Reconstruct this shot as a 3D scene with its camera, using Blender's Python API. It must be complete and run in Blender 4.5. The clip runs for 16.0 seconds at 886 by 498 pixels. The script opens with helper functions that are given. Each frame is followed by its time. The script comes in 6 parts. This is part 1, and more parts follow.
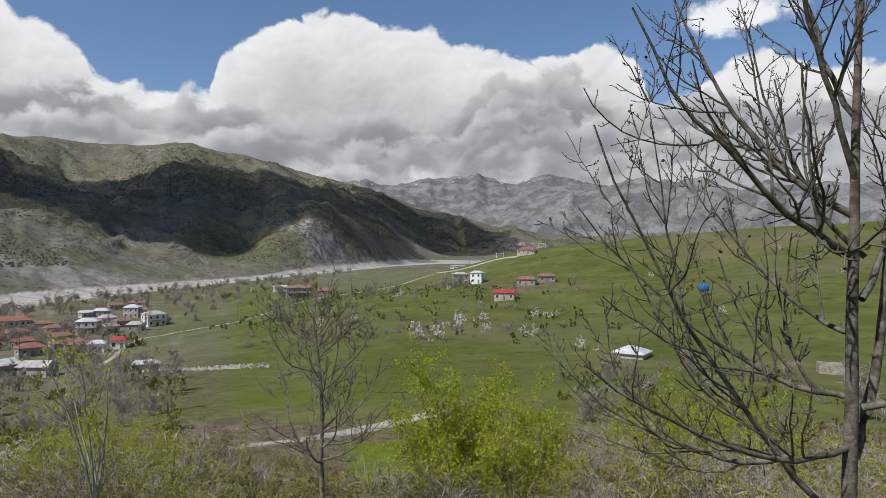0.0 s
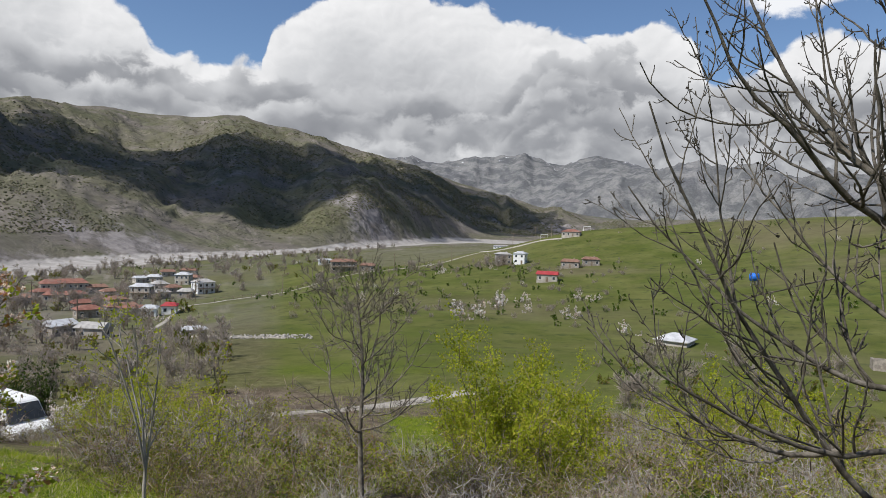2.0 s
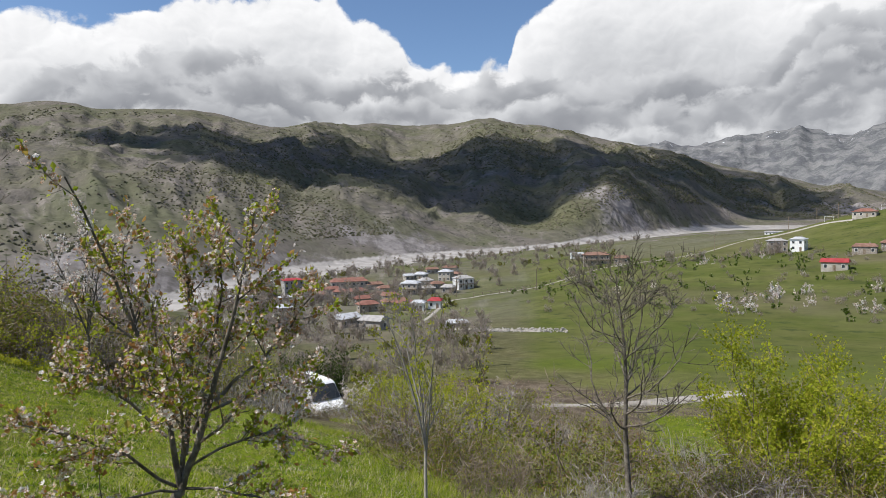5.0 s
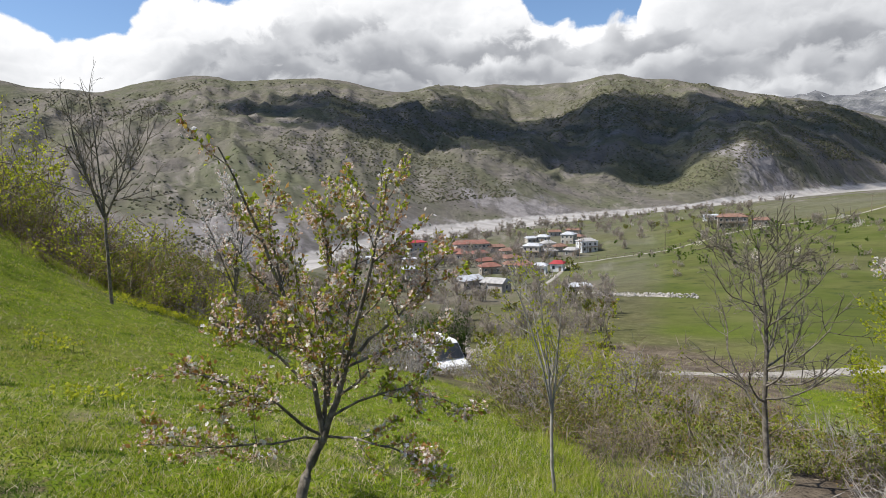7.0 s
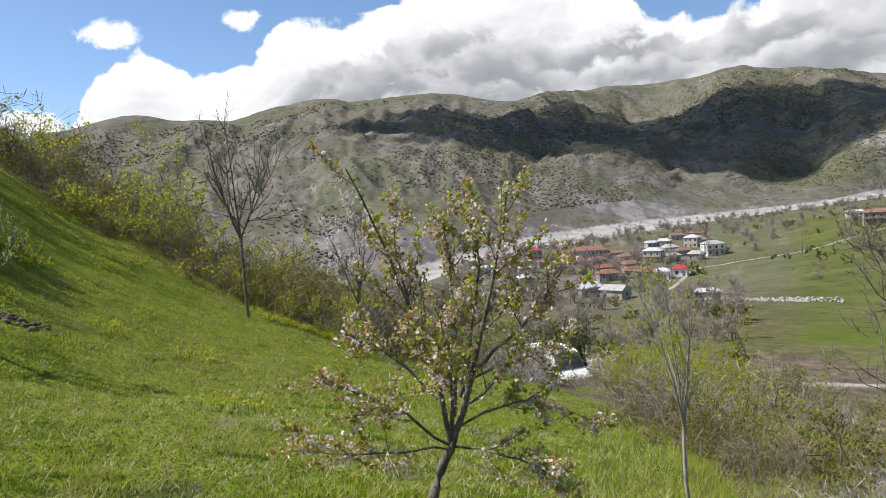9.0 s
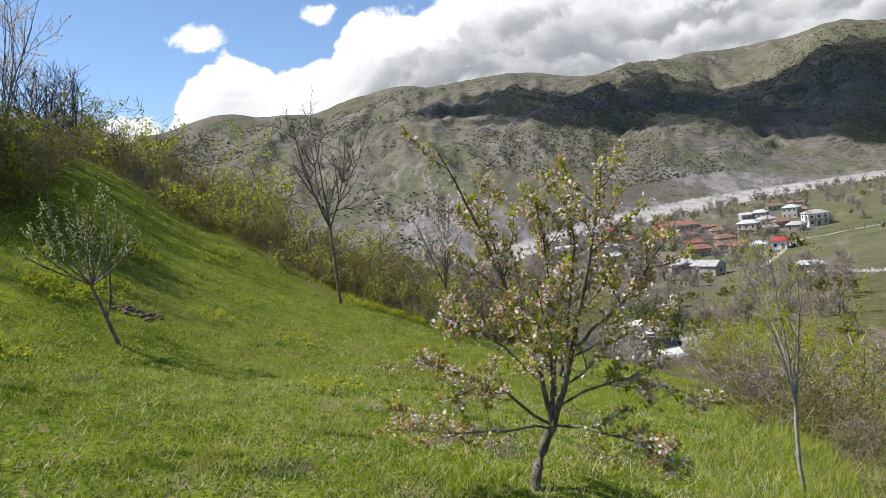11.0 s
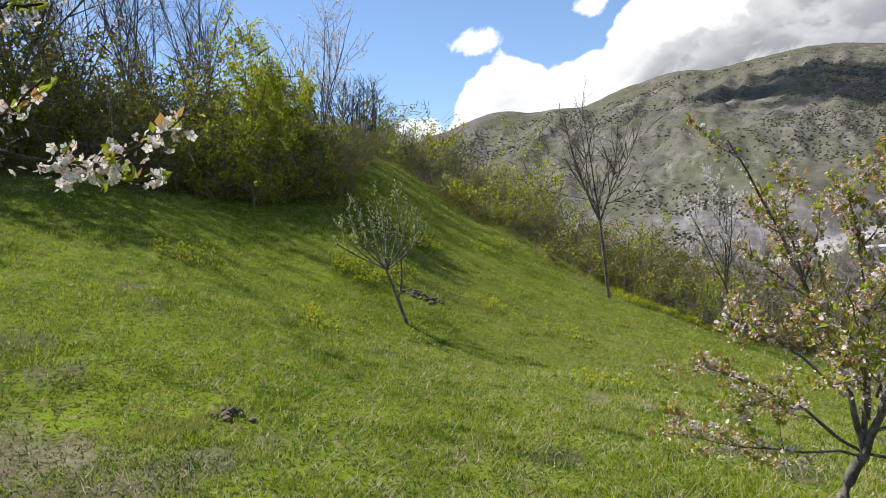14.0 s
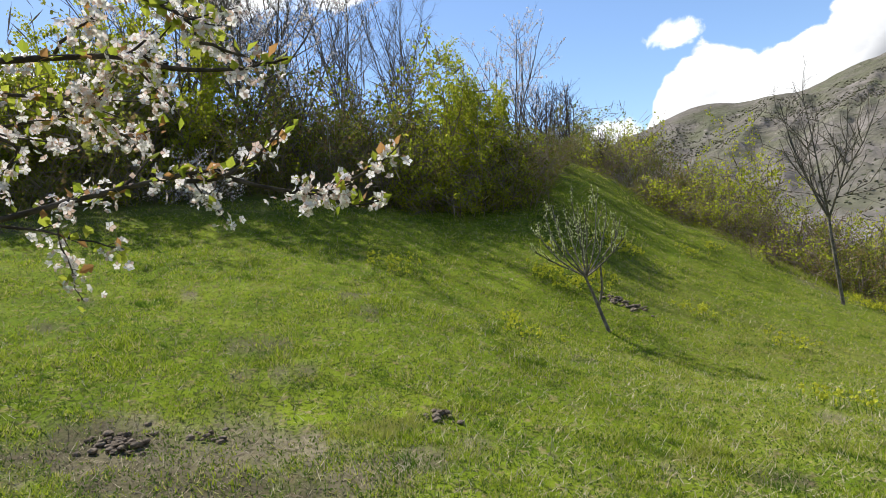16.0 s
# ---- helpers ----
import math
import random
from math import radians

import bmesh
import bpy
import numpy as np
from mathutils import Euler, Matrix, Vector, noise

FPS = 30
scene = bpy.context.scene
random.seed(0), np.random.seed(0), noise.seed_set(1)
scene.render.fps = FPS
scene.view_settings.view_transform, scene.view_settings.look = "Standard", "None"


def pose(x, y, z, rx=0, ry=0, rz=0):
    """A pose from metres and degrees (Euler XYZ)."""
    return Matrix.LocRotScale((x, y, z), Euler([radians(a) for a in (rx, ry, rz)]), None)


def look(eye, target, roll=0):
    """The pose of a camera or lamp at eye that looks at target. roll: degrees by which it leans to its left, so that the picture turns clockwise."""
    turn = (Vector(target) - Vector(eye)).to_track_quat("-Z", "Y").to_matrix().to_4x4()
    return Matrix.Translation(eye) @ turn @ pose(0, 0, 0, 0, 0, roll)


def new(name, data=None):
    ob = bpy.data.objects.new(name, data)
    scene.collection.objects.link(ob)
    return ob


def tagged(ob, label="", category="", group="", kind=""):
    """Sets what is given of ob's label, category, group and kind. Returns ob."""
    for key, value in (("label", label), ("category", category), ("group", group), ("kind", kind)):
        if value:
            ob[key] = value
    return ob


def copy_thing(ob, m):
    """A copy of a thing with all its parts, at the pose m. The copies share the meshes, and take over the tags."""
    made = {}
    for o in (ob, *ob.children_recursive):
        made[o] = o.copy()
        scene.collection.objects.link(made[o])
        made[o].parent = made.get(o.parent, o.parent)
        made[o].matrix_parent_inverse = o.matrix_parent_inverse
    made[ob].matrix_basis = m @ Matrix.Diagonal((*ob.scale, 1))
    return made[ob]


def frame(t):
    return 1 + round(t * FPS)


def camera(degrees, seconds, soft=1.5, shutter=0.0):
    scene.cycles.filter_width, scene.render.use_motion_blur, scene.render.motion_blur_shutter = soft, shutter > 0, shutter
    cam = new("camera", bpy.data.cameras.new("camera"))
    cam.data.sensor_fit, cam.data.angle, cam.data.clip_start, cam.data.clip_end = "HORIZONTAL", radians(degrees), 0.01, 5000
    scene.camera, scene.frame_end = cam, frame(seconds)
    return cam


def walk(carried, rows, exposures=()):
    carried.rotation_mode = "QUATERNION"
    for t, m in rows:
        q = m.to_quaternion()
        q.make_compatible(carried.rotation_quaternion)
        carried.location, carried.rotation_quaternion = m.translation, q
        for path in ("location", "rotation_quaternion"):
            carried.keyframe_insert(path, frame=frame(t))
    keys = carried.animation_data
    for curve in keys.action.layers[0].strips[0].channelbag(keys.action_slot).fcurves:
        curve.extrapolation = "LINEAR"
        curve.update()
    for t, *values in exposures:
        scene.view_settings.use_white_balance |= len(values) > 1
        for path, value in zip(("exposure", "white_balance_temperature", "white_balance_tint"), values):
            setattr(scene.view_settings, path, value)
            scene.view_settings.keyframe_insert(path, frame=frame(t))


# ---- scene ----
cam = camera(68.31, 16.0, soft=0.65, shutter=0.0)
EYE = 1.55
PATH = [
    (0.0, pose(0.000, 0.000, EYE + 0.000, 90.00, -0.00, -0.00)),
    (0.5, pose(0.007, 0.026, EYE + -0.006, 89.74, 0.32, 1.12)),
    (1.0, pose(0.004, 0.012, EYE + -0.010, 89.24, 0.38, 2.20)),
    (1.5, pose(0.003, 0.026, EYE + -0.013, 88.90, -0.72, 1.60)),
    (2.0, pose(-0.008, 0.019, EYE + -0.022, 88.06, -1.93, 3.85)),
    (2.5, pose(-0.010, 0.019, EYE + -0.020, 88.25, -1.94, 8.26)),
    (3.0, pose(-0.028, 0.059, EYE + -0.043, 87.78, -1.19, 11.69)),
    (3.5, pose(-0.044, 0.060, EYE + -0.043, 88.44, -1.03, 14.84)),
    (4.0, pose(-0.054, 0.048, EYE + -0.040, 88.21, -0.04, 18.79)),
    (4.5, pose(-0.059, 0.041, EYE + -0.037, 87.89, 1.03, 21.82)),
    (5.0, pose(-0.081, 0.032, EYE + -0.038, 87.39, 1.14, 25.55)),
    (7.5, pose(-0.122, 0.002, EYE + -0.025, 83.96, 2.32, 38.50)),
    (8.0, pose(-0.126, -0.010, EYE + -0.019, 84.42, 2.67, 41.59)),
    (8.5, pose(-0.123, -0.046, EYE + -0.011, 85.56, 3.36, 45.02)),
    (9.0, pose(-0.128, -0.049, EYE + -0.006, 85.75, 4.50, 46.02)),
    (9.5, pose(-0.150, -0.070, EYE + -0.009, 85.30, 5.18, 49.22)),
    (10.0, pose(-0.162, -0.092, EYE + -0.009, 84.88, 6.49, 51.58)),
    (12.5, pose(-0.167, -0.138, EYE + -0.015, 86.44, 5.98, 58.88)),
    (13.0, pose(-0.162, -0.140, EYE + -0.023, 86.85, 5.56, 66.21)),
    (13.5, pose(-0.148, -0.151, EYE + 0.004, 87.30, 6.62, 72.52)),
    (14.0, pose(-0.178, -0.170, EYE + -0.004, 87.41, 7.47, 76.44)),
    (14.5, pose(-0.181, -0.179, EYE + 0.005, 87.51, 6.76, 79.85)),
    (15.0, pose(-0.180, -0.183, EYE + 0.003, 88.55, 8.12, 83.38)),
    (15.5, pose(-0.166, -0.196, EYE + 0.011, 90.33, 8.93, 88.20)),
    (16.0, pose(-0.125, -0.191, EYE + 0.009, 90.58, 9.36, 93.73)),
]
walk(cam, PATH, [(0.0, 0.0), (3.5, 0.14), (5.0, 0.23), (7.5, 0.44), (9.0, 0.48), (12.5, 0.52), (14.0, 0.58), (16.0, 0.68)])

# ---- sun, sky and clouds ----
SUN_AZ, SUN_EL = 130.0, 52.0          # degrees: turned left from the first view, and above the horizon


def heading(az, el=0.0):
    a, e = radians(az), radians(el)
    return Vector((-math.sin(a) * math.cos(e), math.cos(a) * math.cos(e), math.sin(e)))


TO_SUN = heading(SUN_AZ, SUN_EL)
sun_lamp = bpy.data.lights.new("sun", "SUN")
sun_lamp.energy, sun_lamp.angle, sun_lamp.color = 4.9, radians(0.6), (1.0, 0.965, 0.91)
new("sun", sun_lamp).matrix_world = look(TO_SUN * 50, (0, 0, 0))


class Nodes:
    """Short calls to wire up a node tree."""

    def __init__(self, tree):
        self.tree = tree
        tree.nodes.clear()

    def put(self, kind, **values):
        n = self.tree.nodes.new(kind)
        for key, value in values.items():
            if key == "op":
                n.operation = value
        return n

    def wire(self, a, b):
        if isinstance(a, (int, float)):
            b.default_value = a
        elif isinstance(a, tuple):
            b.default_value = a if len(a) == len(b.default_value) else (*a, 1)
        else:
            self.tree.links.new(a, b)

    def math(self, op, *args, clamp=False):
        n = self.tree.nodes.new("ShaderNodeMath")
        n.operation, n.use_clamp = op, clamp
        for a, s in zip(args, n.inputs):
            self.wire(a, s)
        return n.outputs[0]

    def span(self, value, lo, hi, a=0.0, b=1.0, smooth=True):
        n = self.tree.nodes.new("ShaderNodeMapRange")
        n.interpolation_type = "SMOOTHSTEP" if smooth else "LINEAR"
        for v, s in zip((value, lo, hi, a, b), n.inputs):
            self.wire(v, s)
        return n.outputs[0]

    def mix(self, fac, a, b, blend="MIX"):
        n = self.tree.nodes.new("ShaderNodeMix")
        n.data_type, n.blend_type = "RGBA", blend
        self.wire(fac, n.inputs[0])
        self.wire(a, n.inputs[6])
        self.wire(b, n.inputs[7])
        return n.outputs[2]

    def noise(self, at, scale, detail=4.0, rough=0.55, distort=0.0):
        n = self.tree.nodes.new("ShaderNodeTexNoise")
        self.wire(at, n.inputs["Vector"])
        n.inputs["Scale"].default_value, n.inputs["Detail"].default_value = scale, detail
        n.inputs["Roughness"].default_value, n.inputs["Distortion"].default_value = rough, distort
        return n.outputs[0]

    def cells(self, at, scale, detail=0.0, smooth=0.0):
        n = self.tree.nodes.new("ShaderNodeTexVoronoi")
        n.feature = "SMOOTH_F1" if smooth else "F1"
        n.normalize = False
        self.wire(at, n.inputs["Vector"])
        n.inputs["Scale"].default_value, n.inputs["Detail"].default_value = scale, detail
        if smooth:
            n.inputs["Smoothness"].default_value = smooth
        return n.outputs["Distance"]

    def curve(self, value, lo, hi, stops, top):
        """A value along stops (where, height), where from lo to hi and heights up to top."""
        n = self.tree.nodes.new("ShaderNodeValToRGB")
        ramp = n.color_ramp
        ramp.interpolation = "LINEAR"
        while len(ramp.elements) < len(stops):
            ramp.elements.new(0.5)
        for e, (w, h) in zip(ramp.elements, sorted(stops)):
            e.position = (w - lo) / (hi - lo)
            e.color = (h / top, h / top, h / top, 1)
        self.wire(self.span(value, lo, hi, smooth=False), n.inputs[0])
        return self.math("MULTIPLY", n.outputs[0], top)

    def xyz(self, x, y, z):
        n = self.tree.nodes.new("ShaderNodeCombineXYZ")
        for v, s in zip((x, y, z), n.inputs):
            self.wire(v, s)
        return n.outputs[0]


def make_sky():
    world = bpy.data.worlds.new("sky")
    scene.world = world
    world.use_nodes = True
    k = Nodes(world.node_tree)
    place = k.put("ShaderNodeTexCoord").outputs["Generated"]
    cut = k.put("ShaderNodeSeparateXYZ")
    k.wire(place, cut.inputs[0])
    az = k.math("MULTIPLY", k.math("ARCTAN2", k.math("MULTIPLY", cut.outputs[0], -1), cut.outputs[1]), 57.2958)
    el = k.math("MULTIPLY", k.math("ARCSINE", cut.outputs[2]), 57.2958)
    flat = k.xyz(az, k.math("MULTIPLY", el, 1.25), 0.0)

    sky = k.put("ShaderNodeTexSky")
    sky.sky_type, sky.sun_disc = "NISHITA", False
    sky.sun_elevation, sky.sun_rotation = radians(SUN_EL), radians(-SUN_AZ)
    sky.altitude, sky.air_density, sky.dust_density, sky.ozone_density = 900, 1.0, 0.6, 1.6
    blue = k.mix(1.0, sky.outputs[0], (0.091, 0.099, 0.109), "MULTIPLY")

    # billows: rounded heads with creases between them, at five sizes
    def moved(at, by):
        n = k.put("ShaderNodeVectorMath")
        n.operation = "ADD"
        k.wire(at, n.inputs[0])
        n.inputs[1].default_value = by
        return n.outputs[0]

    def billow(at, scale, octaves=5):
        total = None
        for i in range(octaves):
            n = k.put("ShaderNodeTexNoise")
            n.normalize = False
            k.wire(moved(at, (7.3 * i, 3.1 * i, 0)), n.inputs["Vector"])
            n.inputs["Scale"].default_value, n.inputs["Detail"].default_value = scale * 2.1 ** i, 0.0
            bit = k.math("MULTIPLY", k.math("ABSOLUTE", n.outputs[0]), 0.44 ** i)
            total = bit if total is None else k.math("ADD", total, bit)
        return total

    bend = k.put("ShaderNodeTexNoise")
    k.wire(flat, bend.inputs["Vector"])
    bend.inputs["Scale"].default_value, bend.inputs["Detail"].default_value = 0.35, 4.0
    grown = k.put("ShaderNodeVectorMath")
    grown.operation = "MULTIPLY"
    k.wire(bend.outputs[1], grown.inputs[0])
    grown.inputs[1].default_value = (2.4, 2.4, 0)
    warp = k.put("ShaderNodeVectorMath")
    warp.operation = "ADD"
    k.wire(flat, warp.inputs[0])
    k.wire(grown.outputs[0], warp.inputs[1])
    lump = billow(warp.outputs[0], 0.17)
    relief = k.math("SUBTRACT", lump, billow(moved(warp.outputs[0], (0.30, 0.45, 0)), 0.17))       # above 0 where a head faces the light
    wisps = k.noise(flat, 0.32, 8.0, 0.62, 0.3)
    broad = k.noise(flat, 0.10, 4.0, 0.55)

    def layer(stops, puff, sharp):
        top = k.math("ADD", k.curve(az, -60, 140, stops, 30.0), 0.7)
        edge = k.math("ADD", k.math("SUBTRACT", top, el), k.math("MULTIPLY", k.math("SUBTRACT", lump, 0.42), puff))
        edge = k.math("ADD", edge, k.math("MULTIPLY", k.math("SUBTRACT", wisps, 0.5), puff * 0.8))
        return edge, k.span(edge, 0.0, sharp)

    back, back_on = layer([(-60, 13), (-34, 13), (-30, 13.6), (-26, 14.4), (-22, 13.6), (-20.2, 10.6), (-18, 11.4), (-16.4, 15.2), (-13.6, 17.4), (-12, 15.6), (-10, 15.4),
                           (-6, 16.2), (-2, 16.8), (2, 18.4), (8, 19.2), (13, 18.6), (17, 17), (18.8, 15.4), (19.6, 12.6), (27, 12.4), (30, 15), (33, 16.2),
                           (34.6, 18.5), (47, 17.4), (49, 15.6), (52, 15.0), (58.5, 15.2), (61, 12.2), (65.5, 10.4), (69.5, 13.4), (73.2, 11), (75.5, 6)], 1.9, 0.55)

    def bank(stops, drop, shift, scale, bright, dark, deep, puff):
        """A row of rounded clouds before the last: sunlit heads over grey bodies. Gives its colour value and where it is."""
        here = moved(warp.outputs[0], (shift, shift * 0.37, 0))
        heads = billow(here, scale)
        lit = k.math("SUBTRACT", heads, billow(moved(here, (0.28, 0.42, 0)), scale))
        swell = k.noise(here, 0.15, 3.0, 0.5)
        tatter = k.noise(here, 0.42, 7.0, 0.62)
        form = k.math("SUBTRACT", swell, k.noise(moved(here, (1.0, 1.7, 0)), 0.15, 3.0, 0.5))
        top = k.math("SUBTRACT", k.curve(az, -60, 140, stops, 30.0), drop)
        edge = k.math("ADD", k.math("SUBTRACT", top, el), k.math("MULTIPLY", k.math("SUBTRACT", heads, 0.42), puff))
        edge = k.math("ADD", edge, k.math("MULTIPLY", k.math("SUBTRACT", swell, 0.5), puff * 2.0))
        edge = k.math("ADD", edge, k.math("MULTIPLY", k.math("SUBTRACT", tatter, 0.5), puff * 1.8))
        value = k.math("ADD", k.span(edge, 0.0, deep, bright, dark), k.math("MULTIPLY", lit, 0.20))
        value = k.math("ADD", value, k.math("MULTIPLY", form, 1.2))
        value = k.math("ADD", value, k.span(edge, 0.0, 1.2, 0.12, 0.0))
        value = k.math("ADD", value, k.math("MULTIPLY", k.math("SUBTRACT", tatter, 0.5), 0.55))
        value = k.math("ADD", value, k.span(el, 9.0, 5.0, 0.0, 0.14), clamp=True)
        return value, k.span(edge, 0.0, 1.3)

    heads_at = [(-60, 11), (-16, 13.0), (-10, 15.0), (-5, 16.0), (-2.5, 14.4), (-1, 12.4), (5, 12.2), (14, 12.6), (20, 13.0), (26, 12.8), (31, 13.2), (36, 13.4),
                (42, 14.6), (45, 14.8), (50, 14.6), (53, 14.0), (57, 12.4), (60, 8.0), (66, 3), (90, 2)]
    rows = [bank(heads_at, 0.0, 0.0, 0.12, 0.62, 0.30, 3.4, 2.4), bank(heads_at, 2.4, 13.7, 0.15, 0.58, 0.30, 3.0, 2.4),
            bank(heads_at, 4.6, 31.1, 0.20, 0.52, 0.30, 2.4, 2.0), bank(heads_at, 6.6, 47.3, 0.26, 0.46, 0.36, 1.8, 1.4)]

    # small clouds by themselves
    def puffball(a, e, wide, high):
        u = k.math("DIVIDE", k.math("SUBTRACT", az, a), wide)
        v = k.math("DIVIDE", k.math("SUBTRACT", el, e), high)
        d = k.math("SQRT", k.math("ADD", k.math("MULTIPLY", u, u), k.math("MULTIPLY", v, v)))
        d = k.math("ADD", d, k.math("MULTIPLY", k.math("SUBTRACT", wisps, 0.5), 2.2))
        return k.span(d, 1.05, 0.55)
    small = puffball(71.6, 14.4, 2.6, 1.1)
    for spec in ((61.7, 15.8, 1.6, 0.9), (78.3, 7.6, 3.0, 1.6), (109, 22.6, 7, 1.6), (99.5, 22.6, 3.4, 1.3), (20, 24, 14, 2.0), (126, 17, 6, 3), (-24, 18.2, 5, 1.6)):
        small = k.math("MAXIMUM", small, puffball(*spec))

    shade = k.math("ADD", k.math("MULTIPLY", relief, 1.1), k.math("MULTIPLY", k.math("SUBTRACT", broad, 0.5), 0.7))
    lit_back = k.math("ADD", k.span(back, 0.3, 8.5, 0.93, 0.60), k.math("MULTIPLY", shade, 0.26), clamp=True)
    tint = [(0.0, (0.215, 0.225, 0.25)), (0.35, (0.33, 0.34, 0.365)), (0.7, (0.60, 0.61, 0.63)), (1.0, (0.86, 0.86, 0.87))]

    def toned(value):
        n = k.put("ShaderNodeValToRGB")
        ramp = n.color_ramp
        while len(ramp.elements) < len(tint):
            ramp.elements.new(0.5)
        for e, (w, c) in zip(ramp.elements, tint):
            e.position, e.color = w, (*c, 1)
        k.wire(value, n.inputs[0])
        return n.outputs[0]

    colour = k.mix(k.math("MULTIPLY", small, 0.92), blue, (0.92, 0.93, 0.95))
    colour = k.mix(back_on, colour, toned(lit_back))
    for value, on in rows:
        colour = k.mix(on, colour, toned(value))
    out = k.put("ShaderNodeOutputWorld")
    glow = k.put("ShaderNodeBackground")
    k.wire(colour, glow.inputs[0])
    glow.inputs[1].default_value = 1.0
    k.tree.links.new(glow.outputs[0], out.inputs[0])


make_sky()


# ---- materials ----
def material(name, shade, rough=0.85, bump=None, translucent=0.0, metal=0.0, folds=False):
    """A procedural material. shade(k, at, spot) gives the base colour; bump: (scale, metres)."""
    m = bpy.data.materials.new(name)
    m.use_nodes = True
    k = Nodes(m.node_tree)
    at = k.put("ShaderNodeTexCoord").outputs["Object"]
    spot = k.put("ShaderNodeNewGeometry")
    base = shade(k, at, spot)
    b = k.put("ShaderNodeBsdfPrincipled")
    k.wire(base, b.inputs["Base Color"])
    b.inputs["Roughness"].default_value, b.inputs["Metallic"].default_value = rough, metal
    b.inputs["Specular IOR Level"].default_value = 0.02 if translucent or rough > 0.88 else 0.25
    if bump:
        n = k.put("ShaderNodeBump")
        n.inputs["Distance"].default_value = bump[1]
        height = k.noise(at, bump[0], 6.0, 0.65)
        if folds:
            # runnels and hummocks of the hills, too fine for the mesh
            w = k.put("ShaderNodeBump")
            w.inputs["Distance"].default_value = 13.0
            lie = k.put("ShaderNodeAttribute")
            lie.attribute_name = "cover"
            cut = k.put("ShaderNodeSeparateColor")
            k.wire(lie.outputs["Color"], cut.inputs[0])
            k.wire(k.math("MULTIPLY", k.noise(at, 0.022, 5.0, 0.62, 0.4), k.span(cut.outputs[2], 0.54, 0.71)), w.inputs["Height"])
            height = k.math("MULTIPLY", height, k.span(cut.outputs[2], 0.25, 0.05))
            k.wire(w.outputs[0], n.inputs["Normal"])
        k.wire(height, n.inputs["Height"])
        k.wire(n.outputs[0], b.inputs["Normal"])
    out = k.put("ShaderNodeOutputMaterial")
    end = b.outputs[0]
    if translucent:
        t = k.put("ShaderNodeBsdfTranslucent")
        k.wire(base, t.inputs[0])
        mixer = k.put("ShaderNodeMixShader")
        mixer.inputs[0].default_value = translucent
        k.wire(b.outputs[0], mixer.inputs[1])
        k.wire(t.outputs[0], mixer.inputs[2])
        end = mixer.outputs[0]
    k.wire(end, out.inputs[0])
    return m


def two(a, b, scale=3.0, lo=0.35, hi=0.65, third=None):
    """A shade that goes between two colours in patches, with fine grain."""
    def shade(k, at, spot):
        c = k.mix(k.span(k.noise(at, scale, 5.0), lo, hi), a, b)
        if third:
            c = k.mix(k.span(k.noise(at, scale * 0.23, 3.0), 0.5, 0.72), c, third)
        return k.mix(1.0, c, k.mix(k.noise(at, scale * 9, 3.0), (0.75, 0.75, 0.75), (1.2, 1.2, 1.2)), "MULTIPLY")
    return shade


def leafy(a, b, c=None):
    """Each leaf its own colour between a and b, some c."""
    def shade(k, at, spot):
        r = spot.outputs["Random Per Island"]
        col = k.mix(r, a, b)
        if c:
            col = k.mix(k.span(k.math("FRACT", k.math("MULTIPLY", r, 7.13)), 0.72, 0.8), col, c)
        return col
    return shade


BARK = material("grey_bark", two((0.115, 0.10, 0.08), (0.24, 0.215, 0.18), 14.0, third=(0.10, 0.09, 0.065)), 0.9, (40.0, 0.012))
WALNUT_BARK = material("walnut_bark", two((0.075, 0.066, 0.054), (0.185, 0.165, 0.14), 14.0, third=(0.07, 0.062, 0.048)), 0.9, (40.0, 0.012))
DARK_BARK = material("dark_bark", two((0.05, 0.042, 0.035), (0.11, 0.095, 0.08), 18.0), 0.9, (50.0, 0.01))
PALE_TWIG = material("pale_twigs", two((0.25, 0.23, 0.205), (0.39, 0.36, 0.325), 5.0), 0.9)
BROWN_TWIG = material("brown_twigs", two((0.16, 0.125, 0.095), (0.32, 0.265, 0.205), 2.0), 0.9)
RED_TWIG = material("reddish_twigs", two((0.17, 0.115, 0.09), (0.28, 0.21, 0.175), 2.0), 0.9)
VALLEY_TWIG = material("dull_brown_twigs", two((0.30, 0.255, 0.22), (0.46, 0.40, 0.35), 0.5), 0.95, translucent=0.4)
FRESH = material("fresh_leaves", leafy((0.28, 0.33, 0.025), (0.42, 0.46, 0.045), (0.46, 0.44, 0.06)), 0.55, translucent=0.58)
MID_LEAF = material("green_leaves", leafy((0.07, 0.12, 0.02), (0.14, 0.20, 0.035)), 0.55, translucent=0.4)
DEEP_LEAF = material("deep_green_leaves", leafy((0.035, 0.065, 0.015), (0.08, 0.12, 0.025)), 0.55, translucent=0.3)
OLIVE_LEAF = material("olive_leaves", leafy((0.14, 0.165, 0.028), (0.25, 0.26, 0.048), (0.26, 0.18, 0.08)), 0.6, translucent=0.45)
CHERRY_LEAF = material("cherry_leaves", leafy((0.25, 0.31, 0.03), (0.40, 0.43, 0.055), (0.40, 0.22, 0.08)), 0.5, translucent=0.45)
BUD_GREEN = material("pale_opening_buds", leafy((0.40, 0.46, 0.16), (0.60, 0.62, 0.34)), 0.6, translucent=0.35)
PETAL = material("white_petals", leafy((0.74, 0.68, 0.66), (0.86, 0.83, 0.80), (0.66, 0.50, 0.42)), 0.6, translucent=0.35)
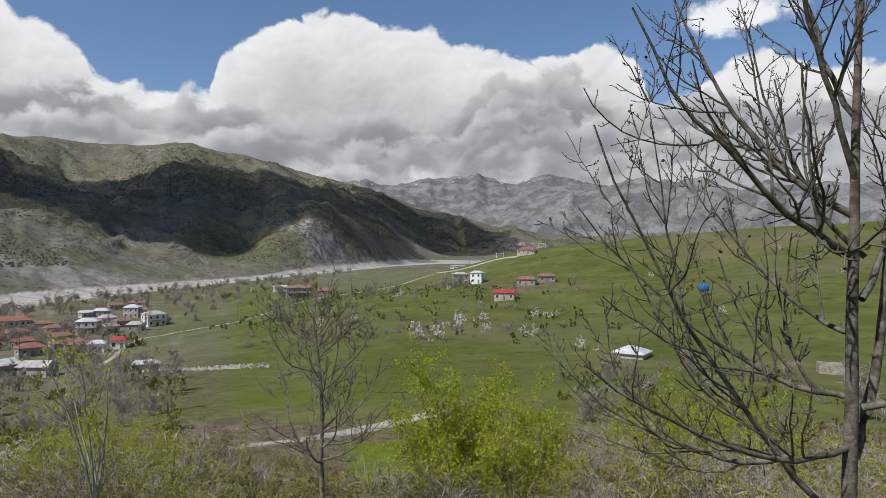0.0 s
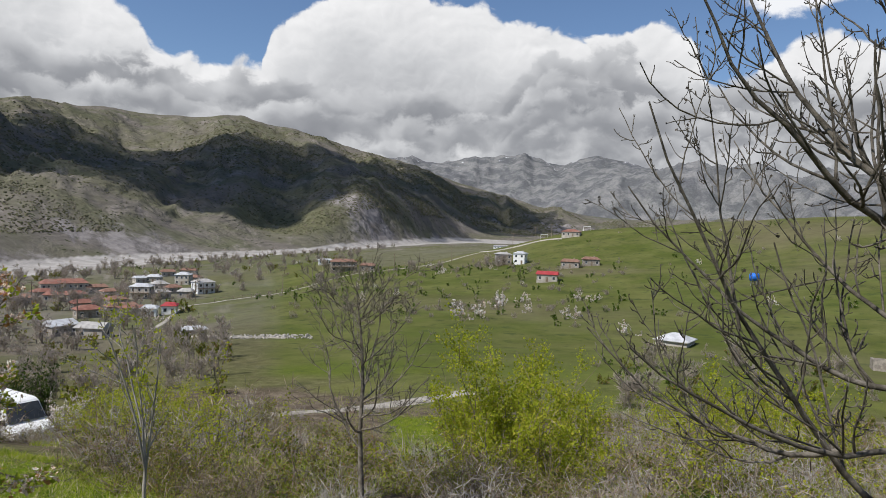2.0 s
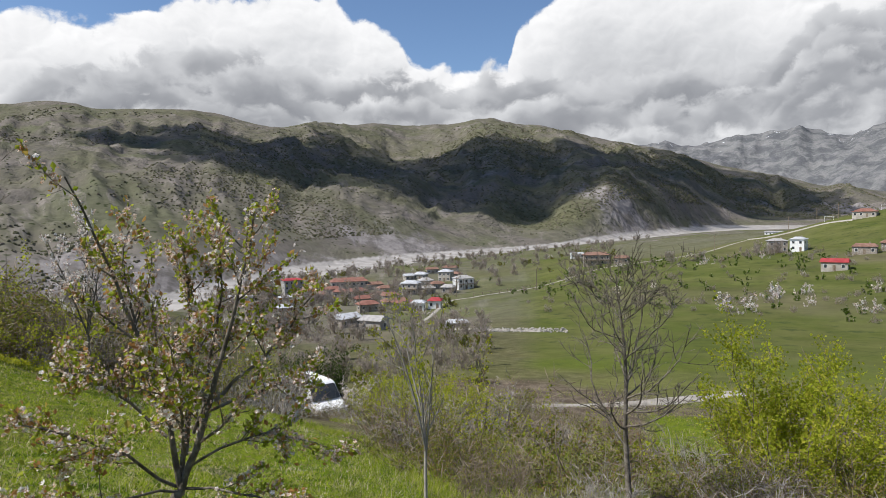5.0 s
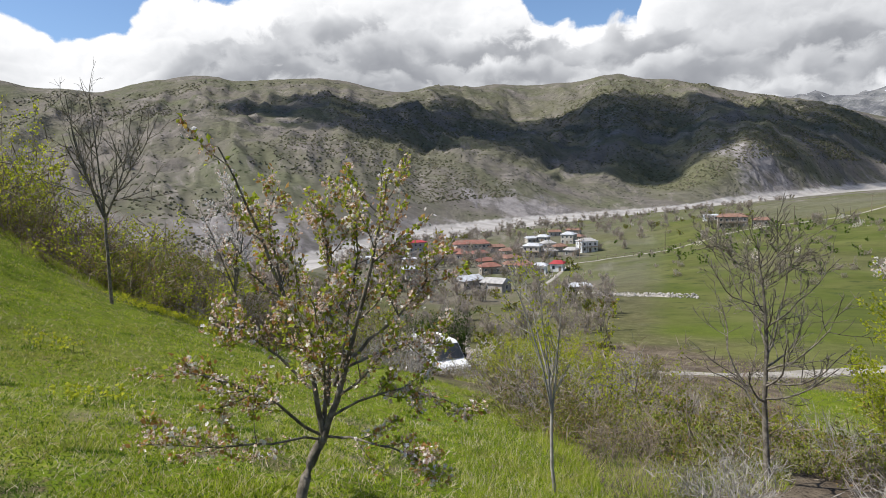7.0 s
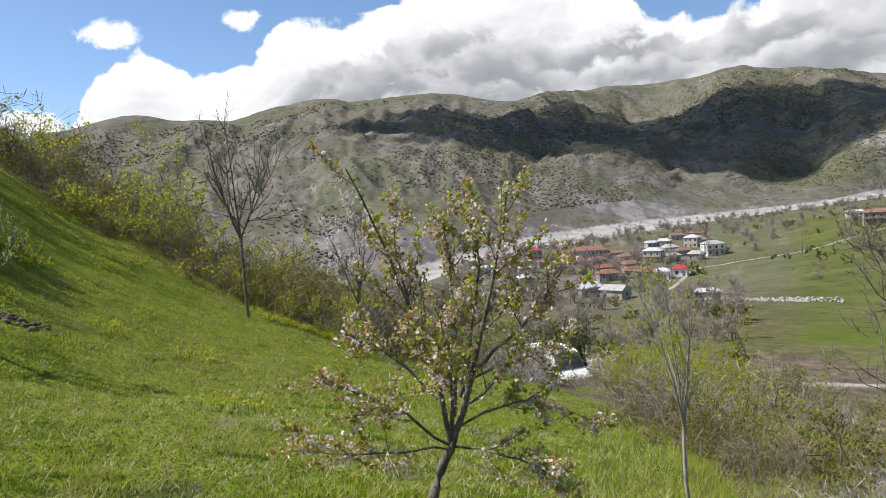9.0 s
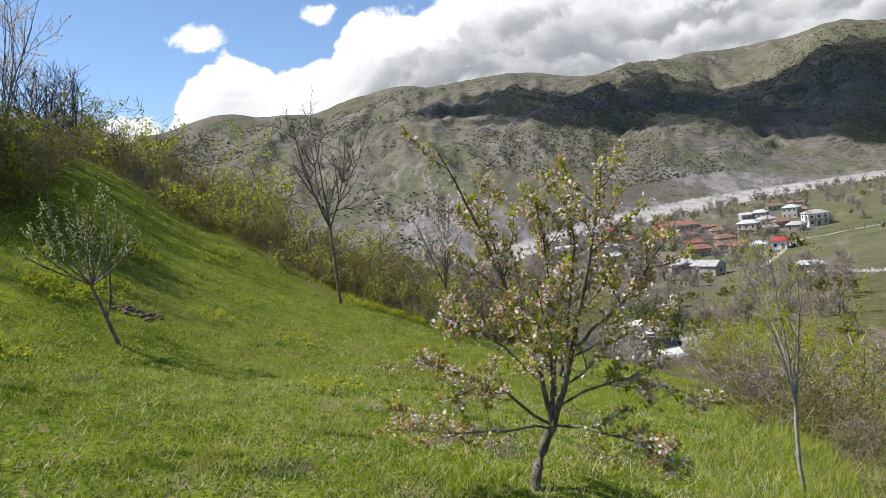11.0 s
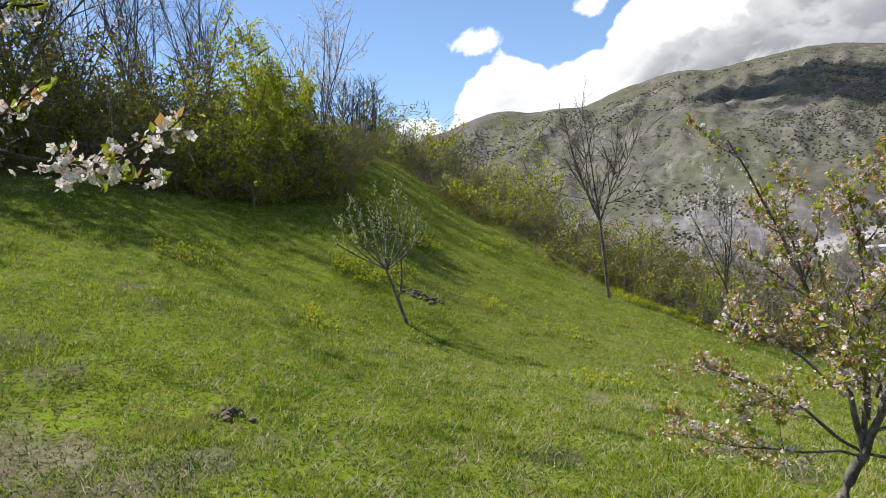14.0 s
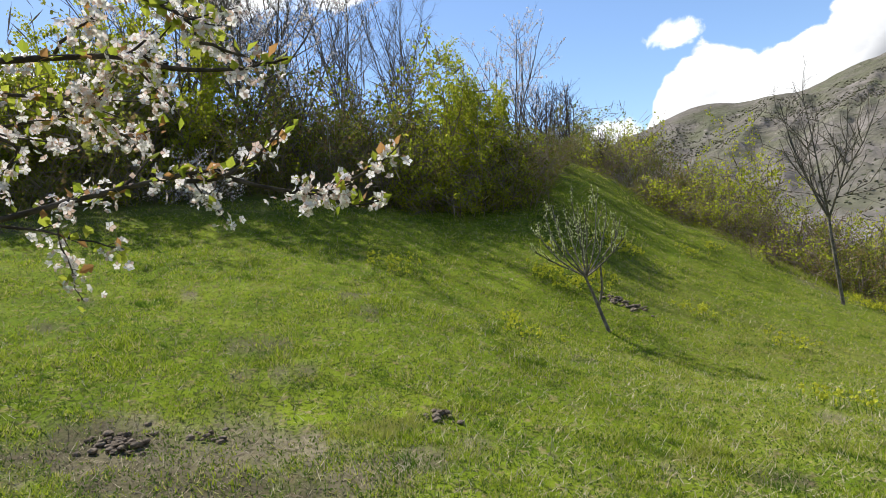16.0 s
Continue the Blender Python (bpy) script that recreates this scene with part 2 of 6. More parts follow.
PETAL_PINK = material("faded_pink_petals", leafy((0.60, 0.42, 0.34), (0.82, 0.70, 0.62), (0.40, 0.22, 0.12)), 0.6, translucent=0.3)
def sward(k, at, spot):
    """Grass that is fresher or drier in patches."""
    c = leafy((0.175, 0.26, 0.016), (0.38, 0.44, 0.04), (0.45, 0.41, 0.16))(k, at, spot)
    c = k.mix(k.math("MULTIPLY", k.span(k.noise(at, 0.9, 5.0, 0.65), 0.54, 0.68), 0.7), c, (0.31, 0.29, 0.09))
    return k.mix(k.span(k.noise(at, 2.1, 4.0, 0.6), 0.54, 0.66), c, (0.085, 0.15, 0.016))


GRASS = material("grass_blades", sward, 0.6, translucent=0.4)
SCRUB = material("dull_olive_scrub", leafy((0.078, 0.082, 0.044), (0.130, 0.125, 0.078), (0.15, 0.13, 0.10)), 0.9)
STRAW = material("dry_stalks", leafy((0.34, 0.28, 0.17), (0.48, 0.42, 0.30)), 0.8)
SPURGE = material("yellow_green_flowers", leafy((0.38, 0.42, 0.03), (0.52, 0.50, 0.05)), 0.6, translucent=0.3)
EARTH = material("bare_earth", two((0.12, 0.095, 0.07), (0.23, 0.185, 0.14), 9.0), 0.95, (20.0, 0.03))
RED_TILE = material("red_roof_sheets", two((0.20, 0.088, 0.066), (0.28, 0.135, 0.10), 0.7, third=(0.24, 0.16, 0.125)), 0.7)
RUST_TILE = material("rusty_brown_roof", two((0.175, 0.095, 0.068), (0.26, 0.155, 0.115), 0.8, third=(0.18, 0.11, 0.085)), 0.8)
BRIGHT_RED = material("bright_red_roof", two((0.30, 0.035, 0.04), (0.37, 0.06, 0.06), 0.5), 0.6)
ZINC = material("pale_metal_roof", two((0.40, 0.405, 0.42), (0.56, 0.565, 0.58), 0.6, third=(0.34, 0.33, 0.31)), 0.45)
SLATE = material("grey_slate_roof", two((0.30, 0.29, 0.28), (0.42, 0.40, 0.38), 0.9), 0.85)
PLASTER = material("pale_plaster", two((0.38, 0.345, 0.30), (0.52, 0.48, 0.42), 0.6, third=(0.33, 0.30, 0.26)), 0.9)
STONE = material("rough_stone_wall", two((0.24, 0.21, 0.18), (0.38, 0.34, 0.29), 1.6), 0.95, (5.0, 0.05))
WHITE = material("white_paint", two((0.74, 0.74, 0.73), (0.82, 0.82, 0.81), 2.0), 0.4)
PANE = material("dark_window_glass", two((0.03, 0.035, 0.04), (0.06, 0.065, 0.07), 0.5), 0.12)
TIMBER = material("weathered_timber", two((0.16, 0.12, 0.085), (0.28, 0.23, 0.18), 3.0), 0.9)
BLUE = material("blue_tank_paint", two((0.02, 0.12, 0.50), (0.03, 0.17, 0.60), 1.0), 0.4)
RUBBER = material("black_rubber", two((0.015, 0.015, 0.015), (0.03, 0.03, 0.03), 8.0), 0.9)
STEEL = material("grey_steel", two((0.30, 0.30, 0.30), (0.42, 0.42, 0.41), 4.0), 0.5, metal=0.6)
RUBBLE = material("pale_rubble", two((0.27, 0.25, 0.22), (0.44, 0.41, 0.37), 2.0), 0.95)
DUST = material("dusty_track", two((0.28, 0.255, 0.22), (0.40, 0.37, 0.325), 0.7), 0.95, (6.0, 0.03))
CLOUD = material("cloud_white", two((0.8, 0.8, 0.8), (0.85, 0.85, 0.85), 0.01), 1.0)
# thin vapour lets part of the sun through
veil, tree = CLOUD.node_tree.nodes.new("ShaderNodeBsdfTransparent"), CLOUD.node_tree
blend = tree.nodes.new("ShaderNodeMixShader")
blend.inputs[0].default_value = 0.42
last = next(n for n in tree.nodes if n.bl_idname == "ShaderNodeOutputMaterial").inputs[0]
tree.links.new(veil.outputs[0], blend.inputs[1])
tree.links.new(last.links[0].from_socket, blend.inputs[2])
tree.links.new(blend.outputs[0], last)


def ground_shade(k, at, spot):
    """Grass, scrub, bare slopes and gravel by the cover that grows there, with stains and grain at several sizes; far
    ranges tinted for haze.
    """
    cover = k.put("ShaderNodeAttribute")
    cover.attribute_name = "cover"
    cut = k.put("ShaderNodeSeparateColor")
    k.wire(cover.outputs["Color"], cut.inputs[0])
    grass, bare, far = cut.outputs[0], cut.outputs[1], cut.outputs[2]
    gravel = cover.outputs["Alpha"]
    fine, mid, wide, vast = k.noise(at, 9.0, 5.0, 0.65), k.noise(at, 0.9, 6.0, 0.6), k.noise(at, 0.07, 6.0, 0.6), k.noise(at, 0.012, 7.0, 0.62)
    # meadow; the near lawn's colour is darkened for the grass's own shade
    lawn = k.mix(k.span(mid, 0.35, 0.68), (0.088, 0.132, 0.008), (0.150, 0.192, 0.014))
    lawn = k.mix(k.span(wide, 0.46, 0.72), lawn, (0.140, 0.155, 0.028))
    lawn = k.mix(k.span(fine, 0.54, 0.64), lawn, (0.19, 0.165, 0.065))
    # dark flecks painted for the shaded gaps between blades
    lawn = k.mix(k.math("MULTIPLY", k.span(k.noise(at, 26.0, 2.0, 0.6), 0.53, 0.60), 0.8), lawn, (0.036, 0.046, 0.010))
    pasture = k.mix(k.span(wide, 0.35, 0.65), (0.074, 0.090, 0.022), (0.108, 0.113, 0.038))
    pasture = k.mix(k.span(k.noise(at, 0.3, 5.0, 0.7), 0.5, 0.72), pasture, (0.045, 0.058, 0.022))
    pasture = k.mix(k.span(vast, 0.46, 0.66), pasture, (0.118, 0.108, 0.058))
    lawn = k.mix(k.span(far, 0.08, 0.3), lawn, pasture)
    # litter under bushes, and hill scrub
    litter = k.mix(k.span(mid, 0.35, 0.7), (0.085, 0.066, 0.048), (0.19, 0.155, 0.112))
    litter = k.mix(k.span(k.noise(at, 22.0, 4.0, 0.65), 0.52, 0.60), litter, (0.055, 0.043, 0.032))
    dots = k.cells(at, 0.13, 1.0)
    clumps = k.noise(at, 0.011, 6.0, 0.65)
    sep = k.put("ShaderNodeSeparateXYZ")
    k.wire(at, sep.inputs[0])
    turn = k.math("MULTIPLY", k.math("ARCTAN2", sep.outputs[0], sep.outputs[1]), 1500.0)
    away = k.math("SQRT", k.math("ADD", k.math("MULTIPLY", sep.outputs[0], sep.outputs[0]), k.math("MULTIPLY", sep.outputs[1], sep.outputs[1])))
    fall = k.xyz(k.math("MULTIPLY", turn, 0.022), k.math("MULTIPLY", away, 0.0125), 0.0)
    scrub = k.mix(k.span(vast, 0.36, 0.62), (0.148, 0.132, 0.115), (0.116, 0.112, 0.076))
    scrub = k.mix(k.math("MULTIPLY", k.span(k.noise(at, 0.006, 6.0, 0.6), 0.52, 0.66), 0.45), scrub, (0.098, 0.106, 0.062))
    scrub = k.mix(k.math("MULTIPLY", k.span(dots, 0.50, 0.34), k.span(clumps, 0.36, 0.50)), scrub, (0.042, 0.050, 0.024))
    scrub = k.mix(k.math("MULTIPLY", k.span(k.noise(fall, 1.0, 7.0, 0.65), 0.54, 0.66), 0.7), scrub, (0.225, 0.20, 0.178))
    rough = k.mix(k.span(far, 0.26, 0.45), litter, scrub)
    # bare slopes: grey marl with runnels
    runnel = k.math("ADD", k.math("MULTIPLY", k.noise(fall, 1.0, 6.0, 0.7, 0.9), 0.5), k.math("MULTIPLY", k.noise(at, 0.04, 5.0, 0.7), 0.5))
    marl = k.mix(k.span(runnel, 0.40, 0.60), (0.108, 0.098, 0.093), (0.25, 0.230, 0.220))
    colour = k.mix(grass, rough, lawn)
    colour = k.mix(k.span(k.math("ADD", bare, k.math("MULTIPLY", k.math("SUBTRACT", runnel, 0.5), 0.9)), 0.42, 0.62), colour, marl)
    bushes = k.math("MULTIPLY", k.span(dots, 0.50, 0.36), k.span(clumps, 0.40, 0.54))
    colour = k.mix(k.math("MULTIPLY", bushes, k.math("MULTIPLY", k.span(far, 0.62, 0.68), 0.85)), colour, (0.045, 0.050, 0.03))
    # far ranges: haze put into the base colour as a bluish grey, by distance
    hazed_rock = k.mix(k.span(k.noise(at, 0.011, 5.0, 0.68, 0.5), 0.40, 0.62), (0.10, 0.105, 0.115), (0.205, 0.205, 0.205))
    colour = k.mix(k.math("MULTIPLY", k.span(far, 0.885, 0.925), 0.85), colour, hazed_rock)
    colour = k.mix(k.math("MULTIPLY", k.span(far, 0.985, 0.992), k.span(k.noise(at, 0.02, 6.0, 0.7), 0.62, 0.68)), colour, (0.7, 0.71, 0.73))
    stones = k.mix(k.span(k.noise(at, 0.06, 8.0, 0.7), 0.35, 0.65), (0.275, 0.258, 0.24), (0.38, 0.358, 0.335))
    colour = k.mix(gravel, colour, stones)
    grain = k.mix(k.noise(at, 2.3, 6.0, 0.7), (0.52, 0.52, 0.52), (1.52, 1.52, 1.52))
    coarse = k.mix(k.noise(at, 0.10, 4.0, 0.7), (0.56, 0.56, 0.56), (1.48, 1.48, 1.48))
    return k.mix(1.0, colour, k.mix(k.span(far, 0.30, 0.08), coarse, grain), "MULTIPLY")


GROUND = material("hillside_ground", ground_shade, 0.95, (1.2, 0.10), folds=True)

# ---- mesh helpers ----
def mesh_from(name, verts, faces, mats, smooth=False, slots=None):
    """A mesh from arrays: verts (n, 3); faces (m, 3) or (m, 4)."""
    me = bpy.data.meshes.new(name)
    verts, faces = np.asarray(verts, dtype=np.float32), np.asarray(faces, dtype=np.int32)
    m, side = faces.shape
    me.vertices.add(len(verts))
    me.vertices.foreach_set("co", verts.ravel())
    me.loops.add(m * side)
    me.loops.foreach_set("vertex_index", faces.ravel())
    me.polygons.add(m)
    me.polygons.foreach_set("loop_start", np.arange(0, m * side, side, dtype=np.int32))
    me.polygons.foreach_set("use_smooth", np.full(m, smooth))
    for mt in (mats if isinstance(mats, (list, tuple)) else [mats]):
        me.materials.append(mt)
    if slots is not None:
        me.polygons.foreach_set("material_index", np.asarray(slots, dtype=np.int32))
    me.update(calc_edges=True)
    return me


def part(name, me, parent, label=""):
    ob = new(name, me)
    ob.parent = parent
    if label:
        tagged(ob, label)
    return ob


def bm_part(name, bm, mat, parent, label="", smooth=False):
    me = bpy.data.meshes.new(name)
    bm.to_mesh(me)
    bm.free()
    for p in me.polygons:
        p.use_smooth = smooth
    me.materials.append(mat)
    return part(name, me, parent, label)


def lattice(x, y, seed):
    """Smooth random values from 0 to 1 over the plane."""
    table = np.random.RandomState(seed).rand(128, 128)
    xi, yi = np.floor(x).astype(int), np.floor(y).astype(int)
    fx, fy = x - xi, y - yi
    fx, fy = fx * fx * (3 - 2 * fx), fy * fy * (3 - 2 * fy)
    a, b = table[xi % 128, yi % 128], table[(xi + 1) % 128, yi % 128]
    c, d = table[xi % 128, (yi + 1) % 128], table[(xi + 1) % 128, (yi + 1) % 128]
    return (a * (1 - fx) + b * fx) * (1 - fy) + (c * (1 - fx) + d * fx) * fy


def fractal(x, y, seed, octaves=4, rough=0.5):
    total, size, norm = 0, 1.0, 0
    for i in range(octaves):
        total = total + size * lattice(x * 2 ** i + 17.3 * i, y * 2 ** i + 9.1 * i, seed + i)
        norm, size = norm + size, size * rough
    return total / norm


def ridged(x, y, seed, octaves=4, rough=0.5):
    total, size, norm = 0, 1.0, 0
    for i in range(octaves):
        total = total + size * (1 - np.abs(2 * lattice(x * 2 ** i + 5.7 * i, y * 2 ** i + 3.3 * i, seed + i) - 1))
        norm, size = norm + size, size * rough
    return total / norm


# ---- the lie of the land: heights by bearing (degrees left of the first view) and distance ----
def along(az, *pairs):
    """A smooth curve by bearing, round the whole circle."""
    w = np.array([p[0] for p in pairs], float)
    v = np.array([p[1] for p in pairs], float)
    w, v = np.concatenate([w[-1:] - 360, w, w[:1] + 360]), np.concatenate([v[-1:], v, v[:1]])
    i = np.clip(np.searchsorted(w, az) - 1, 0, len(w) - 2)
    f = (az - w[i]) / (w[i + 1] - w[i])
    # a monotone cubic through the stops
    d = np.diff(v) / np.diff(w)
    s = np.zeros(len(v))
    s[1:-1] = np.where(d[1:] * d[:-1] > 0, 2 * d[1:] * d[:-1] / (d[1:] + d[:-1] + 1e-12 * np.sign(d[1:] + d[:-1] + 1e-20)), 0)
    h = w[i + 1] - w[i]
    return ((1 + 2 * f) * (1 - f) ** 2 * v[i] + f * (1 - f) ** 2 * h * s[i] + f * f * (3 - 2 * f) * v[i + 1] + f * f * (f - 1) * h * s[i + 1])


def rising(deg, r):
    return EYE + r * np.tan(np.radians(deg))


AZ = np.arange(-180.0, 180.0, 0.25)
RINGS = [
    (0.0, along(AZ, (-60, 0), (60, 0))),
    (5.0, along(AZ, (-120, 0.7), (-60, -0.8), (-35, -1.2), (0, -1.39), (30, -1.15), (49, -0.62), (65, -0.38), (80, -0.1), (100, 0.36), (115, 0.55), (140, 0.9), (179, 1.3))),
    (10.0, along(AZ, (-120, 1.3), (-60, -1.6), (-35, -2.4), (0, -2.75), (30, -2.4), (50, -1.7), (65, -0.95), (80, -0.2), (90, 0.6), (100, 1.35), (115, 1.9), (140, 2.2), (179, 2.6))),
    (18.0, along(AZ, (-120, 2.4), (-60, -3), (-35, -4.3), (0, -4.9), (30, -4.3), (42, -3.5), (53, -2.65), (63.5, -1.3), (75, 0.3), (86, 2.3), (91, 2.6), (102, 3.5), (115, 4.2), (140, 4.6), (179, 4.6))),
    (28.0, along(AZ, (-120, 4), (-60, -4.6), (-35, -6.6), (0, -7.4), (30, -7.1), (40, -6.9), (50, -5.6), (60, -2.6), (70, 0.6), (75.5, 1.9), (79.5, 3.6), (83.6, 4.8), (91, 5.2), (102, 6), (115, 6.8), (179, 7))),
    (45.0, along(AZ, (-120, 6), (-60, -7), (-35, -10), (0, -11), (30, -11), (38, -11.6), (44, -11), (50, -9), (60, -6.5), (70, -1), (80, 5.5), (90, 9), (102, 10), (115, 11), (179, 12))),
    (100.0, along(AZ, (-120, 12), (-60, -12), (-35, -15), (-20, -15), (0, -15.2), (16, -16.4), (24, -16.6), (32, -20), (42, -18), (48, -11.5), (60, -8.5), (70, -5), (80, 6), (90, 14), (115, 20), (179, 24))),
    (170.0, along(AZ, (-120, 18), (-60, -8), (-35, -9), (-20, -12.5), (-5, -16), (5, -17), (16, -19.4), (25, -23.5), (32, -25), (43, -25), (50, -18), (60, -16), (70, -14), (80, 5), (90, 20), (115, 30), (179, 36))),
    (250.0, along(AZ, (-120, 26), (-60, 4), (-35, 1), (-20, -6), (-10, -10), (-5, -12.5), (0, -15), (8, -17.6), (13, -20.5), (18, -24.5), (25, -26.5), (45, -28), (60, -29), (70, -26), (80, 0), (90, 28), (179, 46))),
    (340.0, along(AZ, (-120, 40), (-60, 20), (-34, 15.2), (-26, 12.9), (-17.6, 8.9), (-13, 6.1), (-8.7, 2.7), (-5.7, -1.1), (-2.3, -6.5), (0, -10), (5, -15), (13, -18.5), (20, -24.5), (30, -28), (60, -30), (75, -20), (90, 30), (179, 60))),
    (450.0, along(AZ, (-120, 30), (-60, 6), (-20, -3), (-8, -8), (0, -13), (8, -18.5), (15, -24), (25, -29), (60, -30), (75, -25), (90, 25), (179, 60))),
    (620.0, along(AZ, (-120, 20), (-60, -10), (-20, -15), (-8, -14), (0, -16), (8, -22), (14, -28), (60, -30), (90, 20), (179, 60))),
]
RIVER_Z = along(AZ, (-60, -25), (-10, -26), (0, -27), (10, -29), (25, -31), (90, -31), (179, -25))
BANK_NEAR = along(AZ, (-60, 1300), (0, 1200), (8, 890), (12, 770), (17, 645), (22, 565), (28.7, 473), (34, 405), (39, 372), (44, 312), (50, 240), (60, 200), (80, 200), (120, 900), (179, 1300))
BANK_FAR = along(AZ, (-60, 1500), (0, 1420), (8, 1010), (12, 850), (17, 705), (22.5, 635), (31, 537), (34, 508), (39, 448), (44, 368), (50, 300), (60, 250), (80, 250), (120, 1100), (179, 1500))
FOOT = BANK_FAR * 1.10 + 12
SPUR_R = along(AZ, (-60, 2000), (-10, 2000), (-5, 1800), (0, 1650), (5, 1350), (10.6, 1050), (17, 920), (24, 860), (30, 780), (38, 700), (45, 650), (60, 600), (80, 600), (120, 1500), (179, 2000))
SPUR_E = along(AZ, (-60, 0.3), (-10, 0.3), (-5, 0), (0, 0.3), (4, 1.2), (8, 2.1), (10.6, 2.6), (13.5, 1.5), (16, 0.4), (18.5, -0.3), (21, 0.2), (24, 0.6), (30, 2.5), (38, 3.0), (45, 3.6), (60, 3), (80, 2), (120, 3), (179, 1))
SHOULDER_R = along(AZ, (-60, 2300), (-10, 2300), (0, 2000), (10, 1700), (21, 1550), (30, 1500), (33, 1320), (36, 1250), (40, 1200), (45, 1200), (55, 1250), (80, 1200), (120, 1900), (179, 2300))
SHOULDER_E = along(AZ, (-60, 1.0), (-10, 1.1), (-5, 1.7), (0, 2.9), (8, 4.5), (15, 5.9), (20.7, 6.6), (25, 6.0), (29.6, 5.1), (33.5, 5.5), (37, 6.6), (41, 7.2), (45, 7.8), (49, 8.1), (55, 8.2), (60, 7.5), (80, 5.5), (120, 4), (179, 2))
CREST_R = along(AZ, (-60, 2550), (-10, 2500), (0, 2350), (10, 2200), (30, 2100), (36, 1950), (38, 1600), (41, 1450), (45, 1450), (55, 1500), (80, 1450), (120, 2200), (179, 2500))
CREST_E = along(AZ, (-60, 1.0), (-20, 1.0), (-10.6, 1.4), (-5.7, 2.0), (-0.8, 3.27), (4.2, 4.64), (9, 6.0), (13, 6.95), (17, 7.95), (19.3, 8.3), (21.5, 8.72), (24, 8.45), (30, 8.58), (33.5, 8.38), (36.6, 8.58), (39.4, 8.2), (44, 9.15), (47.5, 9.5), (53.3, 9.2), (55.4, 9.65), (60.5, 8.95), (63.6, 8.1), (67, 8.3), (70.5, 9.05), (76, 7.7), (82, 6.2), (120, 5), (179, 3))
GREY_E = along(AZ, (-60, 6), (-34, 5.0), (-28, 5.6), (-24, 6.0), (-19.8, 6.55), (-16.7, 6.82), (-15.3, 6.7), (-10.6, 5.4), (-5.7, 3.1), (0, 2.6), (10, 2.6), (80, 4), (179, 3))
FAR_E = along(AZ, (-60, 4), (-20, 5.2), (-12.5, 5.9), (-10.6, 6.2), (-8.7, 6.75), (-6, 6.3), (-4.3, 6.6), (-2.3, 7.1), (0.7, 6.8), (2.7, 6.2), (4.7, 5.95), (7, 6.65), (9, 6.1), (15, 5.5), (30, 5), (80, 5), (179, 5))

RAD = np.concatenate([np.geomspace(0.3, 30, 84)[:-1], np.geomspace(30, 300, 80)[:-1], np.geomspace(300, 2600, 200)[:-1], np.geomspace(2600, 4850, 46)])


def land():
    """Heights for every bearing and distance of the tables above."""
    z = np.zeros((len(AZ), len(RAD)))
    for i in range(len(AZ)):
        pts = [(r, ring[i]) for r, ring in RINGS if r < 0.93 * BANK_NEAR[i]]
        bed = RIVER_Z[i]
        pts += [(BANK_NEAR[i] * 0.985, bed + 1.6), (BANK_NEAR[i], bed), (BANK_FAR[i], bed), (BANK_FAR[i] * 1.015, bed + 2.5)]
        sr, er = SPUR_R[i], SHOULDER_R[i]
        pts += [(max(sr, FOOT[i] + 30), rising(SPUR_E[i], sr)), (er, rising(SHOULDER_E[i], er)), (CREST_R[i], rising(CREST_E[i], CREST_R[i]))]
        top = pts[-1][1]
        pts += [(CREST_R[i] * 1.08, top - 45), (2850, min(top - 60, rising(GREY_E[i], 2950) - 90)), (2950, rising(GREY_E[i], 2950)), (3300, rising(GREY_E[i], 2950) - 110),
                (4300, rising(FAR_E[i], 4300)), (4700, rising(FAR_E[i], 4300) - 120), (5000, 100)]
        pts.sort()
        rr, zz = np.array([p[0] for p in pts]), np.array([p[1] for p in pts])
        z[i] = sum(np.interp(RAD * q, rr, zz) for q in (0.95, 0.975, 1.0, 1.0, 1.025, 1.05)) / 6
    # smooth the steps between bearings
    z = sum(np.roll(z, s, 0) for s in (-2, -1, 0, 0, 1, 2)) / 6
    a = np.radians(AZ)[:, None]
    x, y = -np.sin(a) * RAD, np.cos(a) * RAD
    # spurs and gullies on the hills, small humps near by
    past = np.clip((RAD[None] - FOOT[:, None]) / 200, 0, 1)
    crest = 1 - 0.88 * np.exp(-((RAD[None] - CREST_R[:, None]) / 240) ** 2)
    u, v = a * 1500, np.log(RAD[None]) * 420
    gully = ridged(u / 170 + 0.25 * np.sin(v / 90), v / 420, 3, 5, 0.55) - 0.62
    z += past * crest * (gully * 64 * np.clip(RAD[None] / 1300, 0.5, 1.7) + (fractal(x / 90, y / 90, 20, 4, 0.6) - 0.5) * 30)
    z += past * crest * (ridged(u / 62 + 0.5 * np.sin(v / 37), v / 120, 12, 3, 0.55) - 0.6) * 18 * np.clip(RAD[None] / 1300, 0.4, 1.4)
    far = np.clip((RAD[None] - 2600) / 300, 0, 1)
    z += far * (ridged(u / 120, v / 90, 31, 5, 0.6) - 0.6) * 120 * (1 - 0.6 * np.exp(-((RAD[None] - 4300) / 160) ** 2))
    hump = np.clip((RAD[None] - 2) / 12, 0, 1) * (1 - np.clip((RAD[None] - 60) / 60, 0, 1))
    z += hump * (fractal(x / 5.5, y / 5.5, 40, 3) - 0.5) * 0.42
    z += (1 - np.clip((RAD[None] - 20) / 20, 0, 1)) * (fractal(x / 0.8, y / 0.8, 44, 3, 0.6) - 0.5) * 0.11
    bank = np.clip((RAD[None] - 100) / 100, 0, 1) * (RAD[None] < BANK_NEAR[:, None] * 0.95)
    z += bank * (fractal(x / 45, y / 45, 50, 4) - 0.5) * 3.0
    return x, y, z


